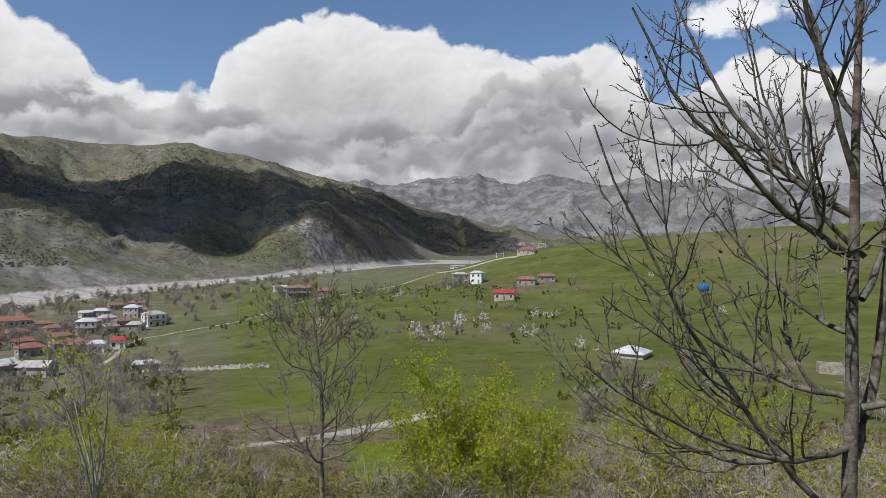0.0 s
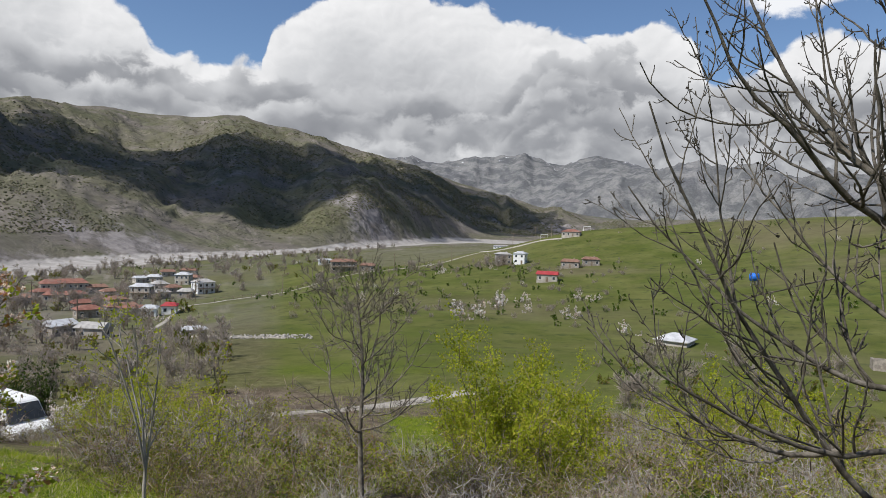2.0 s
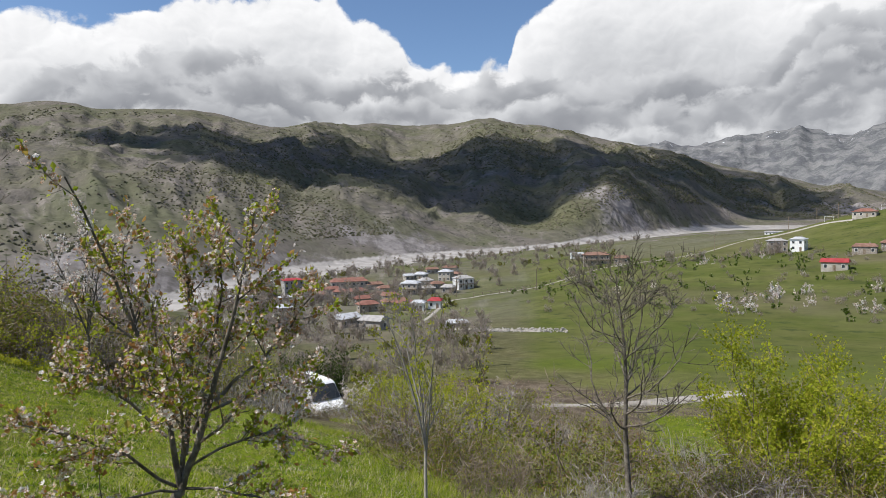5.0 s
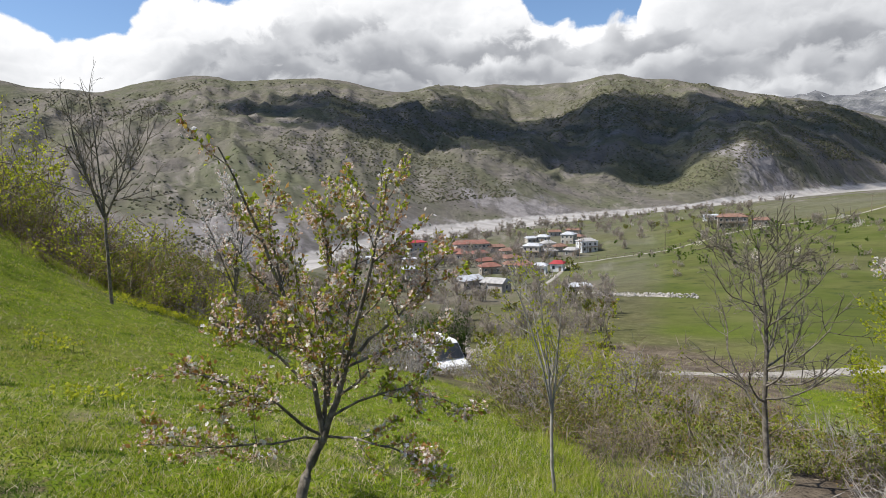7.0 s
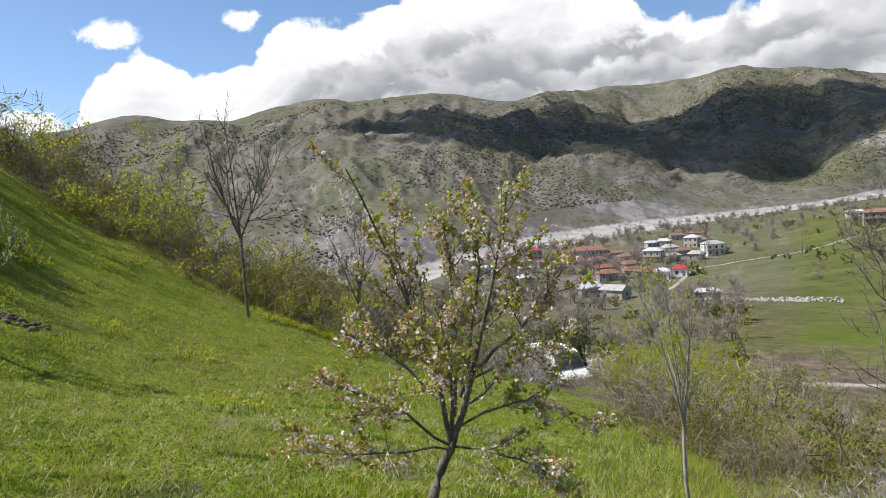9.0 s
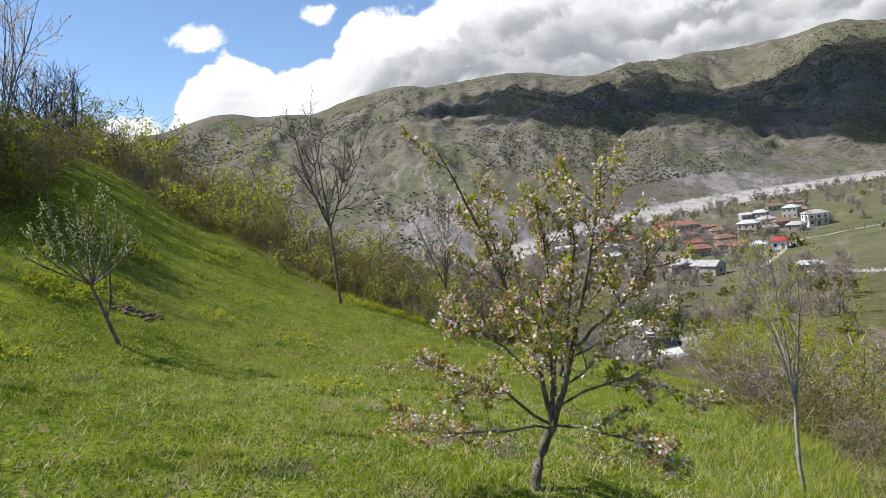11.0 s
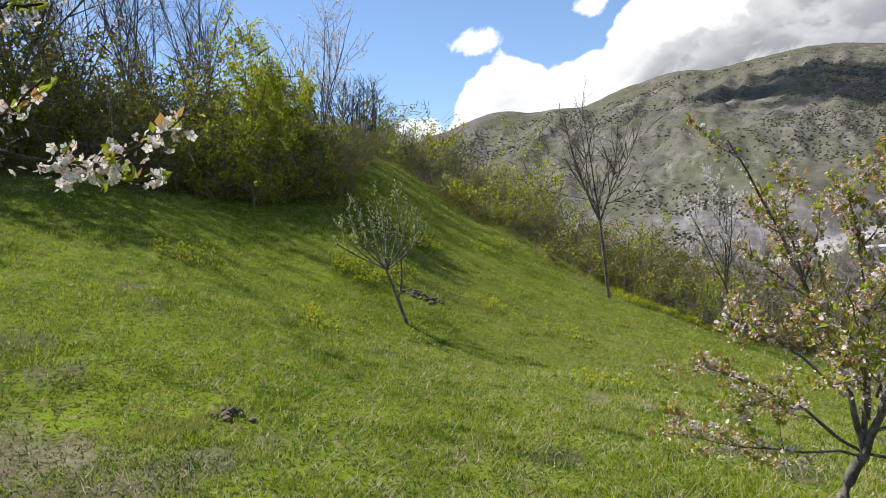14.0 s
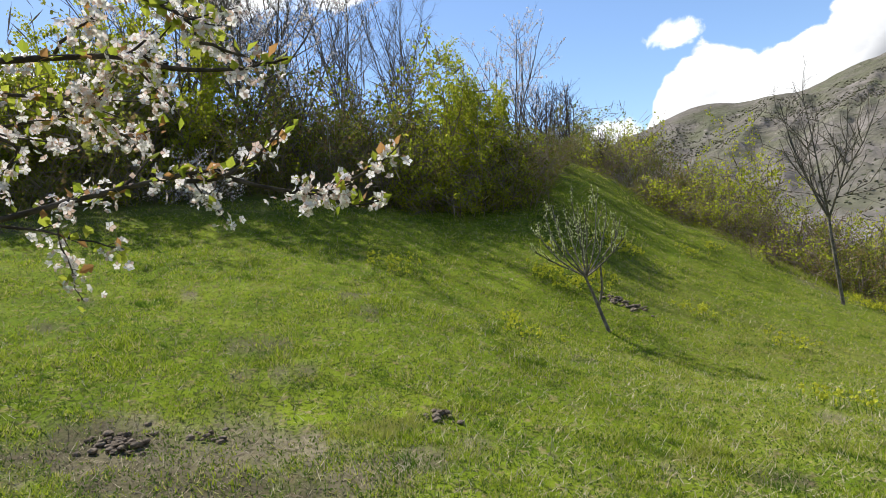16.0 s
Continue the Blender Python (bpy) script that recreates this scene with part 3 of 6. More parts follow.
LAND_X, LAND_Y, LAND_Z = land()
LOG_RAD = np.log(RAD)


def ground_at(x, y):
    """The ground's height at x, y."""
    x, y = np.asarray(x, float), np.asarray(y, float)
    i = (np.degrees(np.arctan2(-x, y)) + 180) / 0.25
    i0 = np.floor(i).astype(int)
    fi = i - i0
    lr = np.log(np.maximum(np.hypot(x, y), 0.3))
    j0 = np.clip(np.searchsorted(LOG_RAD, lr) - 1, 0, len(RAD) - 2)
    fj = np.clip((lr - LOG_RAD[j0]) / (LOG_RAD[j0 + 1] - LOG_RAD[j0]), 0, 1)
    n = len(AZ)
    a, b = LAND_Z[i0 % n, j0], LAND_Z[(i0 + 1) % n, j0]
    c, d = LAND_Z[i0 % n, j0 + 1], LAND_Z[(i0 + 1) % n, j0 + 1]
    return (a * (1 - fi) + b * fi) * (1 - fj) + (c * (1 - fi) + d * fi) * fj


def spot(az, r, sink=0.0):
    """A place on the ground by bearing and distance."""
    x, y = -math.sin(radians(az)) * r, math.cos(radians(az)) * r
    return Vector((x, y, float(ground_at(x, y)) - sink))


def meadow_edge(az):
    """How far the mown meadow reaches, by bearing."""
    return along(np.asarray(az, float), (-60, 3), (0, 3.5), (20, 5.2), (27, 8.5), (33, 12.5), (41, 17), (47, 19.5), (53, 20), (60, 20.5), (64, 21.5), (70, 25), (75.5, 29), (79.5, 33), (83, 40), (85.5, 42), (87, 22), (91, 19), (102, 17.5), (113, 16), (130, 14), (179, 12))


def worn_at(x, y):
    """Where the turf is trodden away, 0 to 1: one patch, and small spots about it."""
    c = heading(120, 0) * 4.5
    away = np.hypot(x - c.x, y - c.y) / 1.05
    patch = np.clip((1.05 - away + (fractal(x / 0.55, y / 0.55, 70, 4, 0.6) - 0.5) * 1.8) / 0.35, 0, 1)
    spots = np.clip((fractal(x / 0.8, y / 0.8, 75, 4, 0.6) - 0.64) / 0.06, 0, 1) * (np.hypot(x, y) < 9)
    return np.maximum(patch, spots * 0.8)


def make_ground():
    keep = [i for i, a in enumerate(AZ) if -42 <= a <= 134 or i % 12 == 0]
    x, y, z = LAND_X[keep], LAND_Y[keep], LAND_Z[keep]
    n, m = x.shape
    idx = np.arange(n * m).reshape(n, m)
    nxt = np.roll(idx, -1, 0)
    quads = np.stack([idx[:, :-1], nxt[:, :-1], nxt[:, 1:], idx[:, 1:]], -1).reshape(-1, 4)[:, ::-1]
    verts = np.stack([x, y, z], -1).reshape(-1, 3)
    quads = np.concatenate([quads, np.stack([idx[0:n - 2:2, 0], idx[1:n - 1:2, 0], idx[2:n:2, 0], np.full(len(idx[2:n:2, 0]), idx[0, 0])], -1)[1:-1]])
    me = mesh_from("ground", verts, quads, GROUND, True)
    # what covers the ground
    az, r = AZ[keep][:, None] + 0 * RAD, RAD[None] + 0 * x
    near, far = BANK_NEAR[keep][:, None], BANK_FAR[keep][:, None]
    edge = meadow_edge(AZ[keep])[:, None] + (fractal(x / 2.5, y / 2.5, 60, 3) - 0.5) * 2.5
    grass = np.clip((edge - r) / 0.8, 0, 1)
    field = fractal(x / 30, y / 30, 61, 4)
    grass = np.maximum(grass, 0.75 * np.clip((field - 0.45) / 0.1, 0, 1) * (r > 14) * (r < 60))
    glade = np.clip((az + 1) / 1.5, 0, 1) * np.clip((9 - az) / 1.5, 0, 1) * np.clip((r - 15) / 2, 0, 1) * np.clip((38 - r) / 3, 0, 1)
    grass = np.maximum(grass, glade)
    open_field = np.clip((r - 52) / 10, 0, 1) * np.clip((22 - az) / 5, 0, 1)
    grass = np.maximum(grass, open_field * (r < 400))
    grass = np.maximum(grass, np.clip((field - 0.5) / 0.1, 0, 1) * 0.7 * (r >= 60) * (r < near))
    grass = np.where((az > 11) & (az < 48) & (r > 55) & (r < near), np.maximum(grass, 0.5 - 0.38 * np.clip((az - 21) / 3, 0, 1) * (r > 125)), grass)
    grass = np.where((az > 55) & (r > 45) & (r < 250), np.clip((field - 0.4) / 0.15, 0, 1) * 0.6, grass)
    patchy = fractal(x / 220, y / 220, 62, 5, 0.6)
    hills = (r > far).astype(float)
    lean = np.clip((r - far) / (SPUR_R[keep][:, None] - far), 0, 3)
    bare = hills * np.clip(0.95 - 0.55 * lean + (patchy - 0.5) * 2.6, 0, 1) * 0.62
    bare = np.where(r > 2650, np.clip(0.35 + (patchy - 0.5) * 2.4, 0, 1) * 0.75, bare)
    slope_green = hills * np.clip((fractal(x / 260 + 9, y / 260, 65, 4) - 0.46) / 0.2, 0, 1) * np.clip(lean - 0.8, 0, 1) * (0.15 - 0.10 * np.clip((az - 36) / 4, 0, 1)) * (r < 2600)
    terrace = np.exp(-((az - 17.5) / 4.2) ** 2) * np.clip(1 - np.abs(r - 900) / 110, 0, 1)
    grass = np.where(r > far, np.maximum(slope_green, np.clip(terrace * 1.2, 0, 0.45)), grass)
    bare = bare * (1 - np.clip(terrace * 2, 0, 1))
    tilled = np.clip((11 - az) / 1.0, 0, 1) * np.clip((az + 4) / 1.5, 0, 1) * np.clip((r - 330 + 4 * (az - 2)) / 12, 0, 1) * np.clip((620 - r) / 20, 0, 1)
    grass = grass * (1 - tilled)
    worn = worn_at(x, y)
    grass = grass * (1 - 0.85 * worn)
    grass, bare = np.maximum(grass, 0.42 * tilled), bare * (1 - tilled)
    gravel = ((r > near * 0.995) & (r < far * 1.01)).astype(float)
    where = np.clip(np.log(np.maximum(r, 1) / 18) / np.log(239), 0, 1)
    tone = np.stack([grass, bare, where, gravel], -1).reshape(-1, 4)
    col = me.color_attributes.new("cover", "FLOAT_COLOR", "POINT")
    col.data.foreach_set("color", tone.astype(np.float32).ravel())
    ob = new("ground", me)
    tagged(ob, "green meadow slope, valley fields and grey-brown mountains", "ground", kind="structure")
    return ob


make_ground()

# ---- growing things ----
def unit(v):
    return v / np.maximum(np.linalg.norm(v, axis=-1, keepdims=True), 1e-9)


def shoots(rng, start, heading_to, length, radius, n=6, wiggle=0.12, lift=0.15, tip=0.25):
    """Many bent branches at once: points (m, n, 3) and radii (m, n)."""
    m = len(start)
    d, pts = unit(heading_to), [start]
    step = (length / (n - 1))[:, None]
    for _ in range(n - 1):
        d = unit(d + rng.normal(0, wiggle, (m, 3)) + np.array([0, 0, lift]))
        pts.append(pts[-1] + d * step)
    taper = np.linspace(1, tip, n)[None]
    return np.stack(pts, 1), radius[:, None] * taper


def offshoots(rng, pts, rad, per, first=0.25, angle=(35, 65), length=(0.4, 0.7), thin=0.6, least=0.0, **more):
    """Branches that leave those of pts all along them."""
    m, n, _ = pts.shape
    own = np.repeat(np.arange(m), per)
    t = rng.uniform(first, 0.97, len(own)) * (n - 1)
    j = np.clip(t.astype(int), 0, n - 2)
    f = (t - j)[:, None]
    at = pts[own, j] * (1 - f) + pts[own, j + 1] * f
    tang = unit(pts[own, j + 1] - pts[own, j])
    side = unit(np.cross(tang, rng.normal(0, 1, (len(own), 3))))
    ang = np.radians(rng.uniform(*angle, len(own)))[:, None]
    to = tang * np.cos(ang) + side * np.sin(ang)
    span = np.linalg.norm(np.diff(pts, axis=1), axis=-1).sum(1)
    ln = span[own] * rng.uniform(*length, len(own)) * (1.1 - 0.55 * t / (n - 1))
    r0 = np.maximum(rad[own, j] * thin, least)
    return shoots(rng, at, to, ln, r0, **more)


def tubes(groups, sides=(5, 4, 3, 3)):
    """One mesh's arrays of all branches: verts and quads."""
    vs, fs, base = [], [], 0
    for (pts, rad), k in zip(groups, sides):
        m, n, _ = pts.shape
        tang = unit(np.gradient(pts, axis=1))
        ref = np.where(np.abs(tang[..., 2:3]) > 0.9, np.array([1.0, 0, 0]), np.array([0, 0, 1.0]))
        a = unit(np.cross(tang, ref))
        b = np.cross(tang, a)
        ang = np.arange(k) * 2 * math.pi / k
        ring = pts[:, :, None] + rad[:, :, None, None] * (a[:, :, None] * np.cos(ang)[:, None] + b[:, :, None] * np.sin(ang)[:, None])
        idx = base + np.arange(m * n * k).reshape(m, n, k)
        nx = np.roll(idx, -1, 2)
        fs.append(np.stack([idx[:, :-1], nx[:, :-1], nx[:, 1:], idx[:, 1:]], -1).reshape(-1, 4))
        vs.append(ring.reshape(-1, 3))
        base += m * n * k
    return np.concatenate(vs), np.concatenate(fs)


def points_on(rng, pts, count, first=0.2):
    m, n, _ = pts.shape
    span = np.linalg.norm(np.diff(pts, axis=1), axis=-1).sum(1)
    own = rng.choice(m, count, p=span / span.sum())
    t = rng.uniform(first, 1, count) * (n - 1)
    j = np.clip(t.astype(int), 0, n - 2)
    f = (t - j)[:, None]
    return pts[own, j] * (1 - f) + pts[own, j + 1] * f, unit(pts[own, j + 1] - pts[own, j])


def leaves(rng, at, tang, size, spread=0.03, slim=0.45, up=0.3):
    """Folded diamond leaves: two faces each along a mid rib."""
    m = len(at)
    at = at + rng.normal(0, spread, (m, 3))
    d = unit(tang * 0.6 + rng.normal(0, 0.7, (m, 3)) + np.array([0, 0, up]))
    s = unit(np.cross(d, rng.normal(0, 1, (m, 3))))
    nrm = np.cross(d, s)
    ln = (size * rng.uniform(0.6, 1.3, m))[:, None]
    wide = s * ln * slim
    mid = at + d * ln * 0.5
    fold = nrm * ln * min(0.12, slim * 0.3)
    v = np.stack([at, mid + wide + fold, at + d * ln, mid - wide + fold], 1).reshape(-1, 3)
    i = np.arange(m)[:, None] * 4
    return v, np.concatenate([i + [0, 1, 2], i + [0, 2, 3]], 1).reshape(-1, 3)


def flowers(rng, at, size, petals=5):
    """Open flowers of five cupped petals that face all ways."""
    m = len(at)
    axis = unit(rng.normal(0, 1, (m, 3)) + np.array([0, 0, 0.2]))
    a = unit(np.cross(axis, rng.normal(0, 1, (m, 3))))
    b = np.cross(axis, a)
    ln = (size * rng.uniform(0.75, 1.2, m))[:, None, None] * 0.5
    ang = np.arange(petals) * 2 * math.pi / petals
    half = math.pi / petals * 0.85

    def ray(th, rr, hh):
        return (a[:, None] * np.cos(th)[:, None] + b[:, None] * np.sin(th)[:, None]) * ln * rr + axis[:, None] * ln * hh
    c = at[:, None]
    v = np.stack([c + 0 * ray(ang, 1, 0), c + ray(ang - half, 0.75, 0.3), c + ray(ang, 1.0, 0.38), c + ray(ang + half, 0.75, 0.3)], 2).reshape(-1, 3)
    i = np.arange(m * petals)[:, None] * 4
    return v, (i + [0, 1, 2, 3]).reshape(-1, 4)


def tree_thing(name, label, category, wood, bark, sides=(6, 5, 4, 3), extras=(), group=""):
    """A tree: an Empty at its foot, its wood, and crowns: (part name, verts, faces, material, label)."""
    root = tagged(new(name), label, category, group)
    v, f = tubes(wood[:1], sides[:1])
    part("trunk", mesh_from("trunk", v, f, bark, True), root)
    pts, rad = wood[1]
    for i in range(len(pts)):
        v, f = tubes([(pts[i:i + 1], rad[i:i + 1])], sides[1:2])
        part("limb", mesh_from("limb", v, f, bark, True), root)
    if len(wood) > 2:
        v, f = tubes(wood[2:], sides[2:])
        tagged(part("twig_mass", mesh_from("twig_mass", v, f, bark, True), root), kind="stuff")
    for pname, pv, pf, mat, plabel in extras:
        tagged(part(pname, mesh_from(pname, pv, pf, mat), root, plabel), kind="stuff")
    return root


def lone(*p):
    return np.array([p], float)


def crown_wood(rng, height, stems, spread, levels, trunk_r, fork=0.35, lift=0.16, n=7, least=0.0):
    """A trunk that forks into stems, and as many orders of branches as levels says."""
    trunk = shoots(rng, lone(0, 0, -0.3), lone(rng.normal(0, 0.05), rng.normal(0, 0.05), 1), np.array([height * fork + 0.3]), np.array([trunk_r]), n, 0.05, 0.1, 0.75)
    top = trunk[0][:, -1]
    turn = rng.uniform(0, 6.28) + np.arange(stems) * 6.283 / stems + rng.normal(0, 0.3, stems)
    to = np.stack([np.cos(turn) * spread, np.sin(turn) * spread, np.ones(stems)], 1)
    lim = shoots(rng, np.repeat(top, stems, 0), to, height * (1 - fork) * rng.uniform(0.8, 1.1, stems), np.full(stems, trunk_r * 0.6), n, 0.10, lift, 0.3)
    out = [trunk, lim]
    cur = lim
    for per, angle, length, first, lf in levels:
        cur = offshoots(rng, *cur, per, first, angle, length, 0.6, least, n=max(4, n - 2), wiggle=0.16, lift=lf, tip=0.5)
        out.append(cur)
    return out


def leader_wood(rng, height, trunk_r, count, spread, levels, least):
    """One stem to the top with limbs all the way up, longest below."""
    trunk = shoots(rng, lone(0, 0, -0.3), lone(0.02, 0.03, 1), np.array([height + 0.3]), np.array([trunk_r]), 11, 0.045, 0.08, 0.16)
    cur = offshoots(rng, *trunk, count, 0.22, (48, 78), spread, 0.5, least, n=8, wiggle=0.12, lift=0.14, tip=0.35)
    out = [trunk, cur]
    for per, angle, length, first, lf in levels:
        cur = offshoots(rng, *cur, per, first, angle, length, 0.55, least, n=5, wiggle=0.16, lift=lf, tip=0.5)
        out.append(cur)
    return out


def bare_tree(seed, height, stems, spread, trunk_r, label, bark, levels, buds=0, bud_mat=None, bud_size=0.03, name="bare_tree", group="", fork=0.35, least=0.0):
    rng = np.random.RandomState(seed)
    wood = crown_wood(rng, height, stems, spread, levels, trunk_r, fork, least=least)
    extras = []
    if buds:
        at, tg = points_on(rng, wood[-1][0], buds)
        extras.append(("crown", *leaves(rng, at, tg, bud_size, 0.02), bud_mat, ""))
    return tree_thing(name, label, "tree", wood, bark, (7, 5, 4, 3, 3)[:len(wood)], extras, group)


def bush(seed, height, width, stems, twigs, leaf_count, leaf_size, bark, leaf_mat, name, label, group="", lift=0.12, wander=0.5, thick=0.012, slim=0.45, haze=None, fine=0.05, reach=(0.25, 0.5)):
    """A shrub of many stems from the ground, twigs and small leaves."""
    rng = np.random.RandomState(seed)
    turn, out = rng.uniform(0, 6.283, stems), np.sqrt(rng.uniform(0, 1, stems)) * width * 0.32
    at = np.stack([np.cos(turn) * out, np.sin(turn) * out, np.full(stems, -0.25)], 1)
    lean = rng.uniform(0.1, wander, stems)
    to = np.stack([np.cos(turn) * lean, np.sin(turn) * lean, np.ones(stems)], 1)
    main = shoots(rng, at, to, (height + 0.25) * rng.uniform(0.6, 1.05, stems) * (1.05 - 0.5 * out / out.max()), thick * rng.uniform(0.7, 1.3, stems), 5, 0.18, lift, 0.35)
    side = offshoots(rng, *main, twigs, 0.08, (25, 70), reach, 0.36, n=3, wiggle=0.22, lift=0.08, tip=0.4)
    root = tagged(new(name), label, "bush", group)
    v, f = tubes([main, side], (3, 3))
    tagged(part("wood", mesh_from("wood", v, f, bark, True), root), kind="stuff")
    if leaf_count:
        p, tg = points_on(rng, np.concatenate([side[0]]), leaf_count, 0.1)
        lv, lf = leaves(rng, p, tg, leaf_size, 0.05, slim)
        tagged(part("foliage", mesh_from("foliage", lv, lf, leaf_mat), root), kind="stuff")
    if haze:
        # the finest twigs, seen from afar as a brush
        p, tg = points_on(rng, side[0], haze, 0.3)
        tv, tf = leaves(rng, p, tg, min(height * 0.16, 0.9), 0.1, fine, 0.5 if height > 4 else -0.05)
        tagged(part("twig_brush", mesh_from("twig_brush", tv, tf, bark), root), kind="stuff")
    return root


def stand(az, r, turn=0.0, scale=1.0, sink=0.05):
    return Matrix.Translation(spot(az, r, sink)) @ pose(0, 0, 0, 0, 0, turn) @ Matrix.Scale(scale, 4)


def put(ob, m):
    """Set a thing at the pose m (with one scale)."""
    ob.matrix_basis = m
    return ob


def again(ob, m):
    """A copy of ob at m, scaled as m is."""
    loc, rot, sc = m.decompose()
    c = copy_thing(ob, Matrix.LocRotScale(loc, rot, None))
    c.matrix_basis = m
    return c

# ---- the trees near by ----
def bent(rng, a, b, c, n=9, wobble=0.03):
    """A limb from a past b to c, slightly uneven."""
    a, b, c = (np.array(p, float) for p in (a, b, c))
    t = np.linspace(0, 1, n)[:, None]
    mid = 2 * b - (a + c) / 2
    p = (1 - t) ** 2 * a + 2 * t * (1 - t) * mid + t * t * c
    p[1:] += np.cumsum(rng.normal(0, wobble, (n - 1, 3)), 0) * 0.6
    return p


def limbs(rng, rows, n=9, wobble=0.03, tip=0.22):
    """Limbs (a, b, c, radius) as one group of branches."""
    pts = np.stack([bent(rng, a, b, c, n, wobble) for a, b, c, _ in rows])
    rad = np.array([r for *_, r in rows])[:, None] * np.linspace(1, tip, n)[None]
    return pts, rad


def walnut_tree():
    """The bare tree with long arching limbs beside the viewpoint; lengths in metres from its foot."""
    rng = np.random.RandomState(11)
    foot = spot(-32.0, 4.6)
    fx, fy, fz = foot

    def p(x, z, y=0.0):
        return (x - fx, y, z - fz)
    trunk = limbs(rng, [(p(2.40, fz - 0.3), p(2.46, 0.9), p(2.53, 3.9), 0.060), (p(2.46, 0.30, 0.02), p(2.76, 1.4, 0.15), p(3.0, 3.6, 0.3), 0.038)], 12, 0.012, 0.2)
    big = limbs(rng, [
        (p(2.38, -0.05), p(1.62, 0.80, -0.15), p(0.86, 2.15, -0.35), 0.0230),
        (p(2.05, 0.33, -0.05), p(1.38, 0.30, 0.1), p(0.66, 0.80, 0.3), 0.0180),
        (p(2.43, 0.37), p(1.60, 0.46, -0.3), p(0.70, 0.98, -0.55), 0.0197),
        (p(2.45, 0.66), p(1.80, 0.88, 0.2), p(0.95, 1.80, 0.45), 0.0213),
        (p(2.46, 1.50), p(1.72, 1.92, -0.2), p(1.00, 2.85, -0.3), 0.0262),
        (p(2.47, 1.74), p(1.95, 2.35, 0.25), p(1.52, 3.40, 0.35), 0.0246),
        (p(2.47, 1.95), p(2.12, 2.75, -0.25), p(1.98, 3.7, -0.4), 0.0213),
        (p(2.46, 1.05), p(2.15, 1.35, 0.5), p(1.75, 2.2, 1.0), 0.0180),
        (p(2.50, 2.30), p(2.30, 3.1, 0.2), p(2.25, 4.1, 0.3), 0.0197),
        (p(2.50, 0.60), p(2.95, 1.1, -0.2), p(3.35, 2.3, -0.3), 0.0246),
        (p(2.50, 1.25), p(2.9, 1.9, 0.3), p(3.2, 3.0, 0.5), 0.0230),
        (p(2.62, 1.5, 0.15), p(2.35, 2.2, 0.5), p(2.1, 3.3, 0.8), 0.0180),
        (p(1.40, 1.02, -0.2), p(1.30, 1.7, -0.15), p(1.22, 2.5, -0.1), 0.0098),
    ], 12, 0.026, 0.22)
    arms = offshoots(rng, *big, 12, 0.15, (25, 60), (0.24, 0.58), 0.48, 0.0045, n=9, wiggle=0.11, lift=0.10, tip=0.5)
    twigs = offshoots(rng, *arms, 8, 0.15, (35, 75), (0.10, 0.32), 0.65, 0.0030, n=6, wiggle=0.2, lift=0.18, tip=0.7)
    spurs = offshoots(rng, *twigs, 2, 0.3, (30, 80), (0.12, 0.3), 0.8, 0.0028, n=3, wiggle=0.2, lift=0.2, tip=0.9)
    at, tg = points_on(rng, twigs[0], 420, 0.85)
    ob = tree_thing("bare_tree", "bare grey walnut tree with long arching limbs", "tree", [trunk, big, arms, twigs, spurs], WALNUT_BARK, (10, 7, 5, 4, 3),
                    [("bud_mass", *leaves(rng, at, tg, 0.022, 0.004, 0.4), DARK_BARK, "")])
    ob.location = foot


walnut_tree()


def seen_from(x, y, z, foot):
    """Places by bearing and rise from a standpoint at a level distance, told from a tree's foot."""
    def p(az, el, level):
        return tuple(np.array(heading(az, el)) * (level / math.cos(radians(el))) + np.array([x, y, z]) - np.array(foot))
    return p


